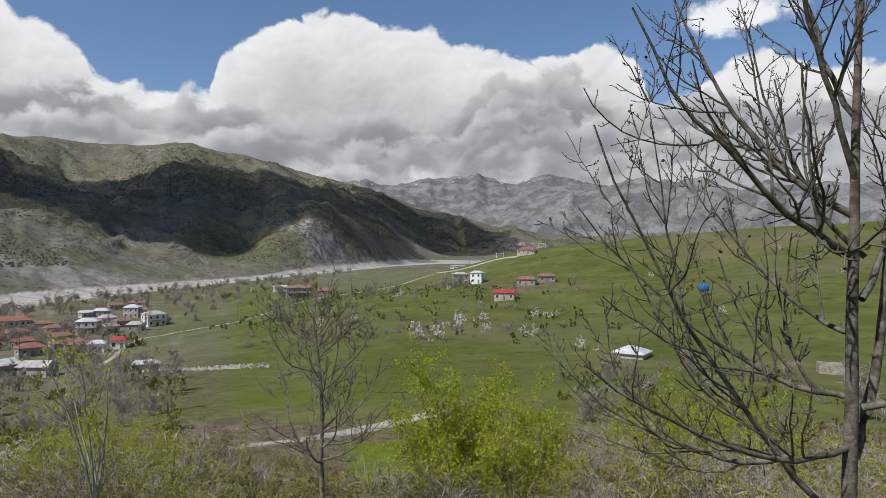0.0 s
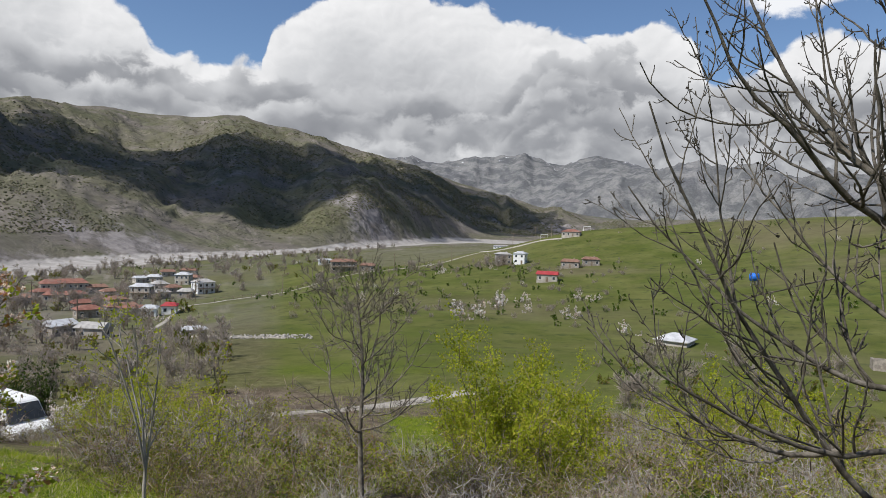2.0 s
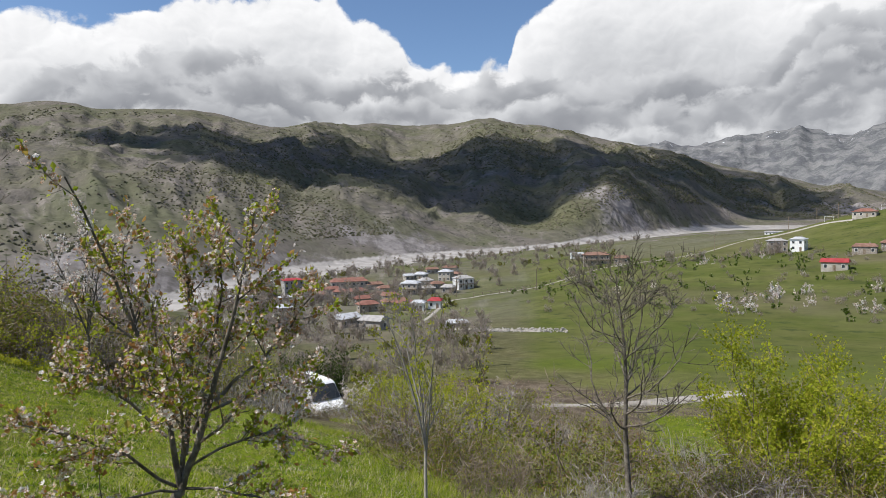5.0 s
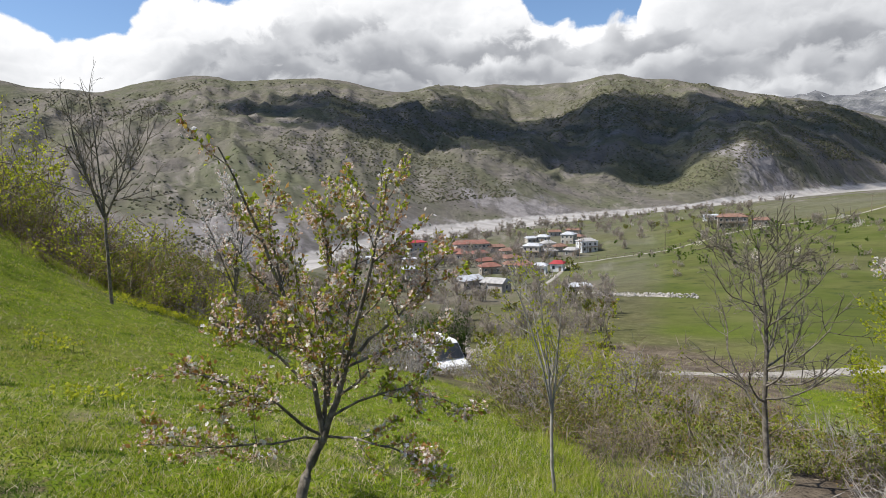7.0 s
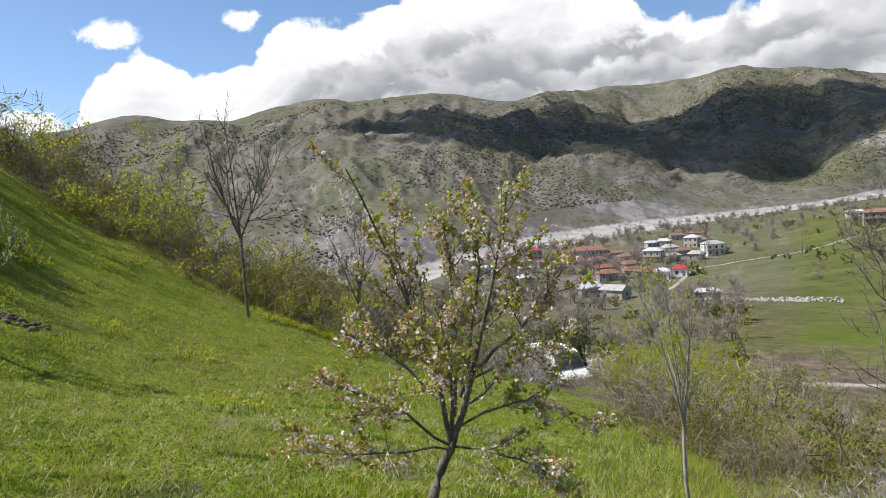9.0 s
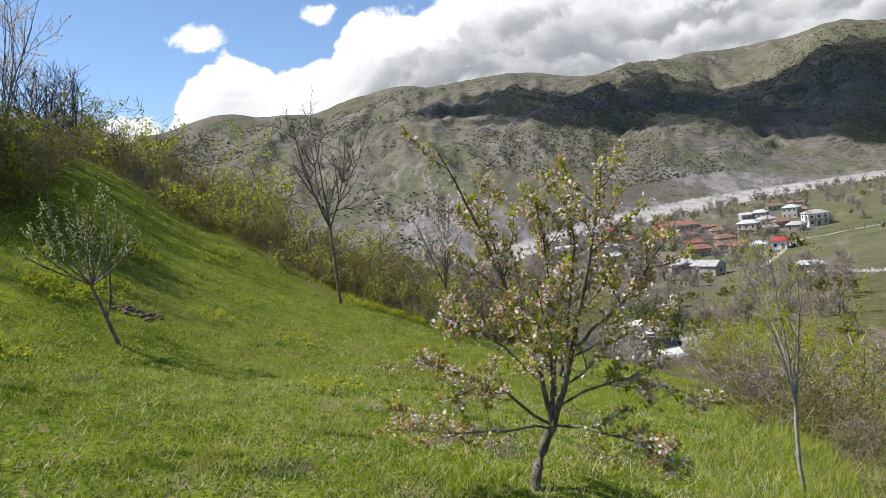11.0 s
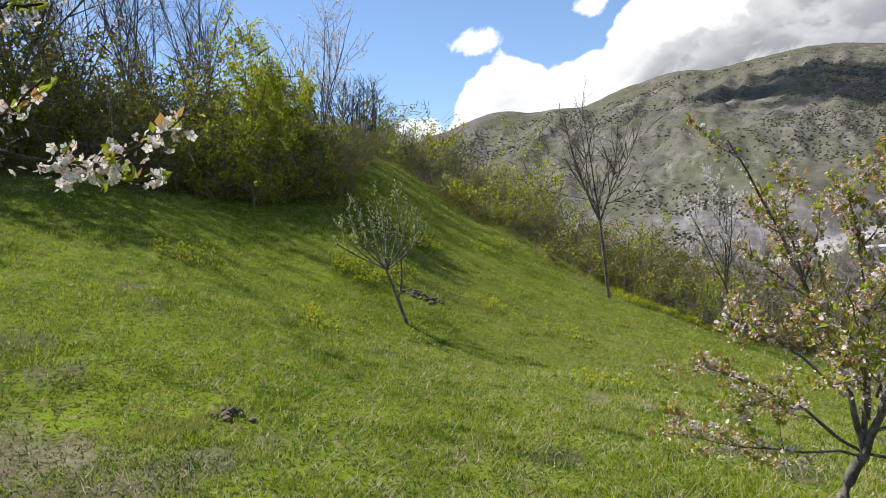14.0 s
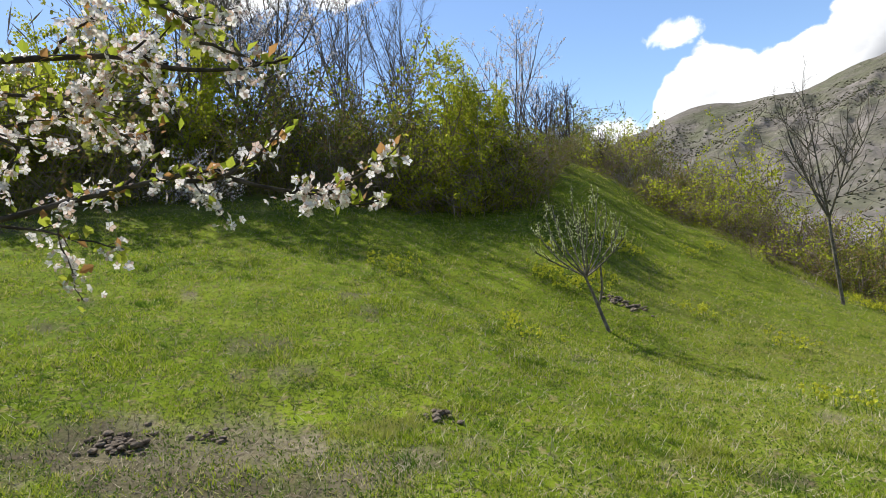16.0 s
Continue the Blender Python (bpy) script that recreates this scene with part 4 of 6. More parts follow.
def blossom_tree():
    """The young cherry with leafy shoots and fading blossom."""
    rng = np.random.RandomState(5)
    foot = spot(50.9, 4.25)
    p = seen_from(-0.122, 0.002, EYE - 0.025, foot)
    trunk = limbs(rng, [((-0.03, -0.03, -0.25), p(49.4, -24.6, 4.26), p(47.6, -21.3, 4.3), 0.040)], 8, 0.004, 0.80)
    big = limbs(rng, [
        (p(47.6, -21.4, 4.3), p(44.3, -12.2, 4.25), p(41.5, 0.8, 4.2), 0.025), (p(47.5, -21.2, 4.3), p(46.7, -11, 4.45), p(47.1, -0.8, 4.6), 0.018),
        (p(47.6, -20.8, 4.3), p(50.4, -9, 4.2), p(54.9, 3.0, 4.1), 0.020), (p(45.3, -15, 4.28), p(39.5, -10.5, 4.4), p(35.2, -4.8, 4.5), 0.013),
        (p(46.4, -17, 4.3), p(44.5, -7, 4.5), p(44.8, 0, 4.6), 0.012), (p(50, -11, 4.2), p(51, -4, 4.3), p(50.6, 0.2, 4.4), 0.010),
        (p(47.8, -20.8, 4.3), p(53.4, -16.6, 4.1), p(58.8, -14.2, 4.0), 0.012), (p(47.8, -21.2, 4.3), p(54.5, -20.4, 4.0), p(62, -19.7, 3.9), 0.009),
        (p(48.4, -17, 4.27), p(53, -12.5, 4.4), p(57, -10, 4.6), 0.010), (p(46.9, -19.5, 4.3), p(40.5, -17.7, 4.2), p(35.2, -20.2, 4.1), 0.010),
        (p(47.3, -21, 4.3), p(41.2, -22.4, 4.0), p(37.4, -24, 3.85), 0.009), (p(45.4, -15.5, 4.28), p(40.5, -14, 4.6), p(36.5, -13.5, 4.8), 0.010),
        (p(47, -18.5, 4.32), p(47.5, -13, 4.7), p(48.5, -8, 5.0), 0.011), (p(47, -18.5, 4.28), p(47, -14, 3.9), p(48, -9, 3.6), 0.010)], 11, 0.020, 0.25)
    arms = offshoots(rng, *big, 11, 0.2, (25, 65), (0.2, 0.46), 0.5, n=6, wiggle=0.10, lift=0.10, tip=0.45)
    twigs = offshoots(rng, *arms, 4, 0.15, (30, 70), (0.15, 0.35), 0.6, n=4, wiggle=0.15, lift=0.08, tip=0.6)
    tips = np.concatenate([resample(big[0], 6), arms[0]])
    at, tg = points_on(rng, np.concatenate([tips, arms[0], arms[0], twigs[0][:, [0, 1, 2, 3, 3, 3]]]), 5600, 0.3)
    lv = leaves(rng, at, tg, 0.038, 0.016, 0.34, 0.25)
    hub, _ = points_on(rng, np.concatenate([arms[0], arms[0], resample(big[0], 6)]), 1700, 0.15)
    keep = hub[rng.rand(len(hub)) < 0.95]
    many = np.repeat(keep, 5, 0) + rng.normal(0, 0.022, (len(keep) * 5, 3))
    half = len(many) // 4
    ob = tree_thing("blossom_tree", "young cherry tree with new leaves and fading blossom", "tree", [trunk, big, arms, twigs], BARK, (9, 6, 4, 3),
                    [("foliage", *lv, CHERRY_LEAF, ""), ("blossom", *flowers(rng, many[:half], 0.031), PETAL, "white open blossom"),
                     ("faded_blossom", *flowers(rng, many[half:], 0.025), PETAL_PINK, "brownish pink fading blossom")])
    ob.location = foot


def resample(pts, n):
    i = np.linspace(0, pts.shape[1] - 1, n)
    j = np.clip(i.astype(int), 0, pts.shape[1] - 2)
    f = (i - j)[None, :, None]
    return pts[:, j] * (1 - f) + pts[:, j + 1] * f


blossom_tree()


def near_cherry():
    """The cherry whose flowering branches reach in close by."""
    rng = np.random.RandomState(8)
    foot = spot(151, 2.7)
    fo = np.array(foot)

    def p(az, el, d):
        return tuple(np.array(heading(az, el)) * d + np.array([-0.125, -0.191, EYE + 0.009]) - fo)
    trunk = limbs(rng, [((0, 0, -0.3), (0.03, 0.02, 1.0), (0.1, 0.05, 2.9), 0.07)], 9, 0.01, 0.4)
    big = limbs(rng, [
        (p(151, 2, 2.6), p(123.3, 8.6, 2.0), p(111.1, 10.0, 1.85), 0.012), (p(114, 9.4, 1.87), p(110, 10.5, 1.83), p(105.5, 13.2, 1.8), 0.007),
        (p(111.5, 9.8, 1.86), p(106, 7.4, 1.8), p(101, 7.6, 1.76), 0.007), (p(102, 7.5, 1.77), p(99, 8.6, 1.75), p(96.6, 10.8, 1.73), 0.0045),
        (p(106, 7.5, 1.8), p(102, 6.2, 1.78), p(98.6, 5.9, 1.75), 0.005), (p(150, 14, 2.6), p(123.4, 19.7, 1.95), p(114.3, 18.4, 1.8), 0.012),
        (p(115, 18.5, 1.8), p(109, 17.7, 1.75), p(104.5, 18.2, 1.7), 0.007), (p(122, 19.6, 1.93), p(120, 21, 1.88), p(118, 22.8, 1.85), 0.005),
        (p(150, 24, 2.6), p(122, 25, 1.9), p(111.8, 20.2, 1.75), 0.008), (p(112, 20.2, 1.75), p(109, 19, 1.73), p(106.5, 17.5, 1.7), 0.005),
        (p(150, 8, 2.7), p(126.3, 14.2, 2.05), p(118.9, 13.7, 1.95), 0.007), (p(127, 13.9, 2.05), p(125.5, 12, 2.05), p(128, 9.5, 2.1), 0.005),
        (p(119, 13.7, 1.95), p(117, 13, 1.93), p(114.5, 14, 1.92), 0.0045), (p(129, 7.8, 2.1), p(123.8, 6.1, 2.02), p(119.5, 4.2, 1.95), 0.005),
        (p(123.5, 7.5, 2.03), p(123.4, 3.5, 2.0), p(122.5, 0.6, 1.97), 0.003), (p(150, 18, 2.6), p(126, 17.0, 2.0), p(119, 16.5, 1.9), 0.007),
        (p(150, 10, 2.7), p(165, 20, 2.6), p(185, 26, 2.6), 0.02), (p(150, 14, 2.7), p(145, 28, 2.9), p(140, 38, 3.3), 0.02), (p(150, 6, 2.7), p(158, 14, 3.2), p(165, 18, 3.8), 0.02)], 9, 0.006, 0.35)
    arms = offshoots(rng, *big, 7, 0.3, (25, 60), (0.08, 0.20), 0.6, n=5, wiggle=0.10, lift=0.05, tip=0.5)
    reach = np.concatenate([arms[0], resample(big[0], 5)])
    hub, _ = points_on(rng, np.concatenate([arms[0], arms[0], resample(big[0], 5)]), 260, 0.25)
    many = np.repeat(hub, 6, 0) + rng.normal(0, 0.020, (len(hub) * 6, 3)) - np.array([0, 0, 0.012])
    at, tg = points_on(rng, reach, 520, 0.4)
    cap, tcap = points_on(rng, reach, 500, 0.3)
    ob = tree_thing("cherry_tree", "cherry tree with clusters of white blossom on thin branches", "tree", [trunk, big, arms], DARK_BARK, (9, 6, 4),
                    [("foliage", *leaves(rng, at, tg, 0.036, 0.008, 0.36, 0.35), CHERRY_LEAF, ""), ("blossom", *flowers(rng, many, 0.027), PETAL, "white open blossom"),
                     ("bud_dust", *leaves(rng, cap, tcap, 0.014, 0.012, 0.5), PETAL_PINK, "")])
    ob.location = foot


near_cherry()

# trees standing apart on and below the meadow
ob = tree_thing("bare_tree", "bare grey tree with a fan of fine twigs", "tree", leader_wood(np.random.RandomState(21), 3.7, 0.054, 26, (0.32, 0.58), [(8, (30, 65), (0.30, 0.6), 0.15, 0.10), (5, (30, 65), (0.3, 0.55), 0.2, 0.08)], 0.0056), BARK, (8, 5, 4, 3))
put(ob, stand(10.3, 8.9, 20, 0.86))
ob = bare_tree(22, 5.6, 6, 0.50, 0.05, "young bare tree with a straight slim trunk", BARK, [(9, (28, 60), (0.35, 0.62), 0.1, 0.10), (6, (25, 60), (0.3, 0.55), 0.15, 0.08)], fork=0.40, least=0.0045)
put(ob, stand(63.8, 19.0, 50))


def fruit_tree():
    """The small vase-shaped tree on the meadow, its trunk bent, its shoots upright."""
    rng = np.random.RandomState(23)
    foot = spot(81.6, 10.5)
    p = seen_from(-0.125, -0.191, EYE + 0.009, foot)
    trunk = limbs(rng, [((0, 0, -0.2), p(81.15, -6.6, 10.5), p(81.9, -3.6, 10.5), 0.032), (p(81.2, -6.4, 10.5), p(80.7, -5.0, 10.45), p(80.5, -3.0, 10.4), 0.022)], 9, 0.006, 0.6)
    tips = ((85.2, 1.2, 10.6), (84.5, 2.0, 10.2), (83.5, 2.8, 10.7), (82.7, 2.4, 11.1), (81.9, 2.9, 10.4), (81.0, 2.3, 10.0), (80.2, 3.0, 10.6), (79.2, 2.2, 10.9), (78.2, 1.0, 10.5), (77.9, -0.4, 10.3), (85.3, -0.8, 10.4), (81.5, 1.5, 11.3))
    big = limbs(rng, [(p(81.8, -3.8, 10.5), p(81.8 + (a - 81.8) * 0.72, -2.6 + 0.32 * (e + 2.6), 10.5 + (d - 10.5) * 0.7), p(a, e, d), 0.015) for a, e, d in tips], 9, 0.016, 0.4)
    arms = offshoots(rng, *big, 5, 0.3, (15, 40), (0.22, 0.45), 0.6, 0.006, n=6, wiggle=0.08, lift=0.22, tip=0.6)
    twigs = offshoots(rng, *arms, 1, 0.2, (25, 60), (0.15, 0.3), 0.7, 0.005, n=4, wiggle=0.1, lift=0.2, tip=0.8)
    at, tg = points_on(rng, np.concatenate([resample(big[0], 6), arms[0], arms[0]]), 1500, 0.2)
    ob = tree_thing("fruit_tree", "small vase-shaped fruit tree with pale opening buds", "tree", [trunk, big, arms, twigs], BARK, (8, 5, 4, 3), [("bud_mass", *leaves(rng, at, tg, 0.030, 0.012, 0.35), BUD_GREEN, "")])
    ob.location = foot


fruit_tree()
ob = bare_tree(24, 3.5, 4, 0.22, 0.032, "slim sapling with small opening leaves", PALE_TWIG, [(7, (20, 45), (0.3, 0.5), 0.1, 0.16), (4, (25, 50), (0.25, 0.45), 0.2, 0.1)],
               800, FRESH, 0.038, "sapling", fork=0.38, least=0.004)
put(ob, stand(27.9, 6.45, 10, 0.66))
ob = bare_tree(25, 4.4, 5, 0.28, 0.045, "slender plum tree with sparse white blossom", BARK, [(7, (20, 45), (0.3, 0.5), 0.1, 0.16), (5, (25, 50), (0.25, 0.45), 0.2, 0.1)],
               3200, PETAL, 0.05, "blossom_tree", fork=0.34)
put(ob, stand(54.4, 19.8, 0))


# ---- hedge, thickets and grove ----
def shrub_kinds():
    """The shrubs to be copied, by kind."""
    rows = {
        "bramble": (31, 2.0, 2.4, 26, 7, 420, 0.05, BROWN_TWIG, OLIVE_LEAF, "bramble_bush", "tangled brown bramble bush with few leaves", 0.04, 0.9),
        "pale": (32, 2.0, 2.2, 26, 7, 60, 0.05, PALE_TWIG, OLIVE_LEAF, "thorn_bush", "leafless greyish thorn bush", 0.03, 0.8),
        "red": (33, 1.6, 2.4, 26, 6, 150, 0.045, RED_TWIG, OLIVE_LEAF, "bramble_bush", "reddish brown bramble bush with few leaves", 0.0, 1.0),
        "olive": (34, 2.4, 2.4, 20, 6, 2700, 0.054, BROWN_TWIG, OLIVE_LEAF, "hedge_bush", "olive green bush coming into leaf", 0.02, 0.85),
        "fresh": (35, 2.6, 2.4, 20, 6, 2800, 0.054, BROWN_TWIG, FRESH, "hedge_bush", "fresh yellow-green bush in new leaf", 0.03, 0.8),
    }
    return {k: [bush(v[0] + 100 * i, *v[1:11], group="bushes of the slope", lift=v[11], wander=v[12], thick=0.013, haze=260 if k in ("olive", "fresh") else 560, fine=0.024) for i in range(2)] for k, v in rows.items()}


SHRUBS = shrub_kinds()
FIRST = set()


def plant(kind, rng, az, r, scale=1.0, sink=0.1):
    ob = SHRUBS[kind][rng.randint(2)]
    m = stand(az, r, rng.uniform(0, 360), scale, sink)
    if ob.name in FIRST:
        return again(ob, m)
    FIRST.add(ob.name)
    return put(ob, m)


def pick(rng, weights):
    names = list(weights)
    w = np.array([weights[k] for k in names], float)
    return names[rng.choice(len(names), p=w / w.sum())]


def hedge():
    rng = np.random.RandomState(71)
    az = 41.5
    while az < 84:
        edge = float(meadow_edge(az))
        for row in range(4):
            r = edge + 1.2 + row * 1.5 + rng.uniform(-0.4, 0.5)
            kind = pick(rng, {"bramble": 3, "pale": 0.8, "red": 2, "olive": 3.4, "fresh": 0.8} if az > 73 else {"bramble": 2.8, "pale": 0.8, "red": 1.6, "olive": 4, "fresh": 1.8} if az > 56 else {"bramble": 1.8, "pale": 2.2, "red": 0.6, "olive": 4, "fresh": 1.4})
            tall = (0.85 if row == 0 else 1.25) * rng.uniform(0.85, 1.2)
            tall *= 1.28 if az > 71 else 1.18 if az > 49 else 0.9
            plant(kind, rng, az + rng.uniform(-0.8, 0.8), r, tall)
        az += math.degrees(0.95 / edge)


def thicket():
    """The tangle below the viewpoint, from the meadow's edge down to the lane."""
    rng = np.random.RandomState(72)
    for r0, r1, count, size in ((6.0, 10.0, 34, 0.55), (10.0, 16.0, 60, 0.72), (16.0, 26.0, 90, 0.9), (26.0, 40.0, 70, 1.1)):
        for _ in range(count):
            az, r = rng.uniform(-39, 36), math.sqrt(rng.uniform(r0 * r0, r1 * r1))
            if r < float(meadow_edge(az)) + 1.2 or (r > 15 and 0 < az < 10 and r < 38 and rng.rand() < 0.7) or (r < 9 and -40 < az < -26):
                continue
            if 33.5 < az or (az > 30 and 24 < r):
                continue
            low = 0.62 if -13 < az < 19 and r > 12 else 1.0
            if low < 1 and rng.rand() < 0.35:
                continue
            kind = pick(rng, {"bramble": 3.0, "pale": 2.8, "red": 1.8, "olive": 2.4, "fresh": 0.9} if r < 16 or low < 1 else {"bramble": 2.2, "pale": 2.6, "red": 1.0, "olive": 2.4, "fresh": 1.5})
            plant(kind, rng, az, r, low * size * rng.uniform(0.75, 1.2))


def by_the_lane():
    """Low brush on the bank before the parked van."""
    rng = np.random.RandomState(74)
    for az, r, size in ((40.4, 29, 0.8), (39.2, 31, 0.62), (38.2, 30, 0.5), (36.9, 31.5, 0.5), (35.6, 30, 0.6), (34.4, 28, 0.7), (33.4, 32, 0.8), (41.6, 31, 0.9), (35.0, 24, 0.6), (36.6, 23, 0.5), (38.5, 23.5, 0.55), (33.8, 21, 0.7)):
        plant(pick(rng, {"bramble": 3, "pale": 2, "olive": 2, "red": 1}), rng, az, r, size)


hedge()
thicket()
by_the_lane()

# fuller bushes
ob = bush(41, 3.4, 3.8, 50, 18, 34000, 0.05, BROWN_TWIG, FRESH, "leafy_bush", "large rounded yellow-green bush in new leaf", lift=0.08, wander=0.75, reach=(0.16, 0.36))
put(ob, stand(-3.2, 13.2, 0, 1.08))
ob = bush(44, 3.1, 3.6, 30, 8, 7500, 0.062, BROWN_TWIG, FRESH, "leafy_bush", "rounded yellow-green bush in new leaf", lift=0.08, wander=0.75)
put(ob, stand(-22, 26, 0))
for i, (az, r, s) in enumerate(((-20, 25, 1.35), (-24.5, 24, 1.4), (-27.5, 25, 1.1), (-16.5, 27, 1.0), (28, 19, 0.85), (30.5, 21, 0.9), (25.5, 21, 0.75), (31, 30, 1.0))):
    again(ob, stand(az, r, 70 * i + 33, s * 0.9, 0.15))
ob = bush(42, 4.4, 3.8, 30, 10, 6000, 0.09, DARK_BARK, DEEP_LEAF, "leafy_tree", "dense dark green tree beside the lane", lift=0.1, wander=0.4, thick=0.03)
put(ob, stand(36.6, 52, 0, 1.25))
again(ob, stand(39.4, 55, 140, 1.0))
ob = bush(43, 3.4, 2.6, 20, 9, 2600, 0.09, BARK, PETAL, "blossom_bush", "pale pinkish white blossoming bush by the lane", lift=0.14, wander=0.45, thick=0.02)
put(ob, stand(33.6, 44, 0, 0.75))


ob = bush(45, 0.9, 1.0, 14, 8, 2600, 0.045, BROWN_TWIG, MID_LEAF, "leafy_bush", "small bright green bush among the brambles", lift=0.1, wander=0.6)
put(ob, stand(-17.2, 8.2, 0, 1.0))


def grove():
    rng = np.random.RandomState(73)
    g = "trees of the grove"
    tall = bush(51, 5.8, 2.8, 18, 40, 30000, 0.058, BROWN_TWIG, FRESH, "leafy_tree", "upright bright green tree in new leaf", g, lift=0.2, wander=0.36, thick=0.026, reach=(0.10, 0.24))
    put(tall, stand(91.6, 19.4, 0, 1.2))
    again(tall, stand(94.4, 20.2, 50, 0.75))
    again(tall, stand(117.5, 18.5, 80, 1.6))
    again(tall, stand(124.5, 18, 160, 1.2))
    plum = bare_tree(52, 5.2, 8, 0.5, 0.036, "tall plum tree with scattered white blossom", BARK, [(8, (20, 50), (0.3, 0.55), 0.1, 0.12), (6, (25, 55), (0.25, 0.45), 0.15, 0.08)],
                     2600, PETAL, 0.05, "blossom_tree", g, 0.2)
    put(plum, stand(86.2, 25, 0, 1.12))
    again(plum, stand(109, 19.5, 120, 1.75))
    again(plum, stand(105, 21, 220, 1.3))
    again(plum, stand(113, 19.5, 300, 1.5))
    dark = bare_tree(53, 3.6, 6, 0.55, 0.06, "low bare dark tree on the ridge", DARK_BARK, [(8, (25, 55), (0.35, 0.6), 0.1, 0.08), (6, (25, 55), (0.3, 0.5), 0.15, 0.05)], 0, None, 0, "bare_tree", g, 0.25)
    for az, r, s in ((81.6, 37, 1.15), (83.4, 33, 1.0), (84.6, 30, 0.9), (79.5, 36, 0.7), (82.6, 30, 0.8)):
        (put if s == 1.15 else again)(dark, stand(az, r, az * 40, s))
    aspen = bare_tree(54, 8.5, 4, 0.16, 0.042, "tall slim bare tree with rising branches", BARK, [(18, (25, 50), (0.16, 0.40), 0.0, 0.1), (8, (22, 55), (0.3, 0.55), 0.15, 0.08)], 0, None, 0, "bare_tree", g, 0.25, 0.0055)
    first = True
    for az, r, s in ((96.8, 25, 0.95), (98.6, 27, 0.85), (101.6, 22, 1.1), (106.5, 22, 1.2), (111.5, 21, 1.25), (108, 23, 1.2), (95.2, 29, 1.0), (119, 23, 0.9)):
        (put if first else again)(aspen, stand(az, r, az * 77, s))
        first = False
    # undergrowth
    az = 85.5
    while az < 134:
        edge = float(meadow_edge(max(az, 87.5)))
        for row in range(4):
            kind = pick(rng, {"bramble": 2.0, "pale": 0.7, "red": 0.6, "olive": 3.6, "fresh": 2.8} if row == 0 else {"bramble": 0.5, "olive": 4.6, "fresh": 2.8})
            plant(kind, rng, az + rng.uniform(-1, 1), edge + 1.2 + row * 1.6 + rng.uniform(-0.5, 0.5), (0.8 if row == 0 else 1.0 + 0.12 * row) * rng.uniform(0.8, 1.15) * (1.0 if az < 95 or row == 0 else 1.55))
        az += math.degrees(1.25 / edge)
    for az, r, size, kind in ((89.6, 18.2, 1.15, "fresh"), (91.2, 17.6, 1.05, "fresh"), (92.8, 17.6, 1.15, "fresh"), (94.4, 17.9, 1.2, "fresh"), (95.8, 18.2, 1.1, "olive"), (90.4, 19.2, 1.5, "olive"), (93.8, 19.0, 1.6, "fresh"),
                              (88.4, 18.8, 1.2, "olive"), (87.4, 19.6, 1.3, "olive"), (86.6, 21.0, 1.2, "bramble"), (97.2, 18.0, 1.3, "bramble"), (98.6, 18.4, 1.4, "olive"), (100.4, 18.2, 1.3, "bramble"), (85.8, 23, 1.3, "bramble"), (84.9, 26, 1.3, "bramble")):
        plant(kind, rng, az, r, size)
    white = bush(55, 2.0, 1.8, 16, 8, 1500, 0.05, BROWN_TWIG, PETAL, "blossom_bush", "white flowering shrub at the grove's edge", g, lift=0.08, wander=0.6)
    put(white, stand(113.5, 16.6, 0, 1.2))


grove()

# ---- houses of the village ----
def box(bm, x0, x1, y0, y1, z0, z1):
    v = [bm.verts.new((x, y, z)) for z in (z0, z1) for x, y in ((x0, y0), (x1, y0), (x1, y1), (x0, y1))]
    for f in ((3, 2, 1, 0), (4, 5, 6, 7), (0, 1, 5, 4), (1, 2, 6, 5), (2, 3, 7, 6), (3, 0, 4, 7)):
        bm.faces.new([v[i] for i in f])


def rod(bm, a, b, r, k=8):
    a, b = Vector(a), Vector(b)
    q = (b - a).to_track_quat("Z", "Y")
    rings = [[bm.verts.new(p + q @ Vector((math.cos(6.2832 * i / k) * r, math.sin(6.2832 * i / k) * r, 0))) for i in range(k)] for p in (a, b)]
    for i in range(k):
        bm.faces.new((rings[0][i], rings[0][(i + 1) % k], rings[1][(i + 1) % k], rings[1][i]))
    bm.faces.new(rings[0][::-1])
    bm.faces.new(rings[1])


def roof_mesh(bm, w, d, z, rise, over, ridge):
    """A roof with eaves: ridge 0 is a pyramid, 1 a gable, between them a hipped roof."""
    x, y = w / 2 + over, d / 2 + over
    e = x * ridge
    low = [bm.verts.new(p) for p in ((-x, -y, z), (x, -y, z), (x, y, z), (-x, y, z))]
    up = [bm.verts.new((p.co.x, p.co.y, z + 0.14)) for p in low]
    r0, r1 = bm.verts.new((-max(e, 0.05), 0, z + rise)), bm.verts.new((max(e, 0.05), 0, z + rise))
    bm.faces.new(low[::-1])
    for i in range(4):
        bm.faces.new((low[i], low[(i + 1) % 4], up[(i + 1) % 4], up[i]))
    bm.faces.new((up[0], up[1], r1, r0))
    bm.faces.new((up[2], up[3], r0, r1))
    bm.faces.new((up[1], up[2], r1))
    bm.faces.new((up[3], up[0], r0))


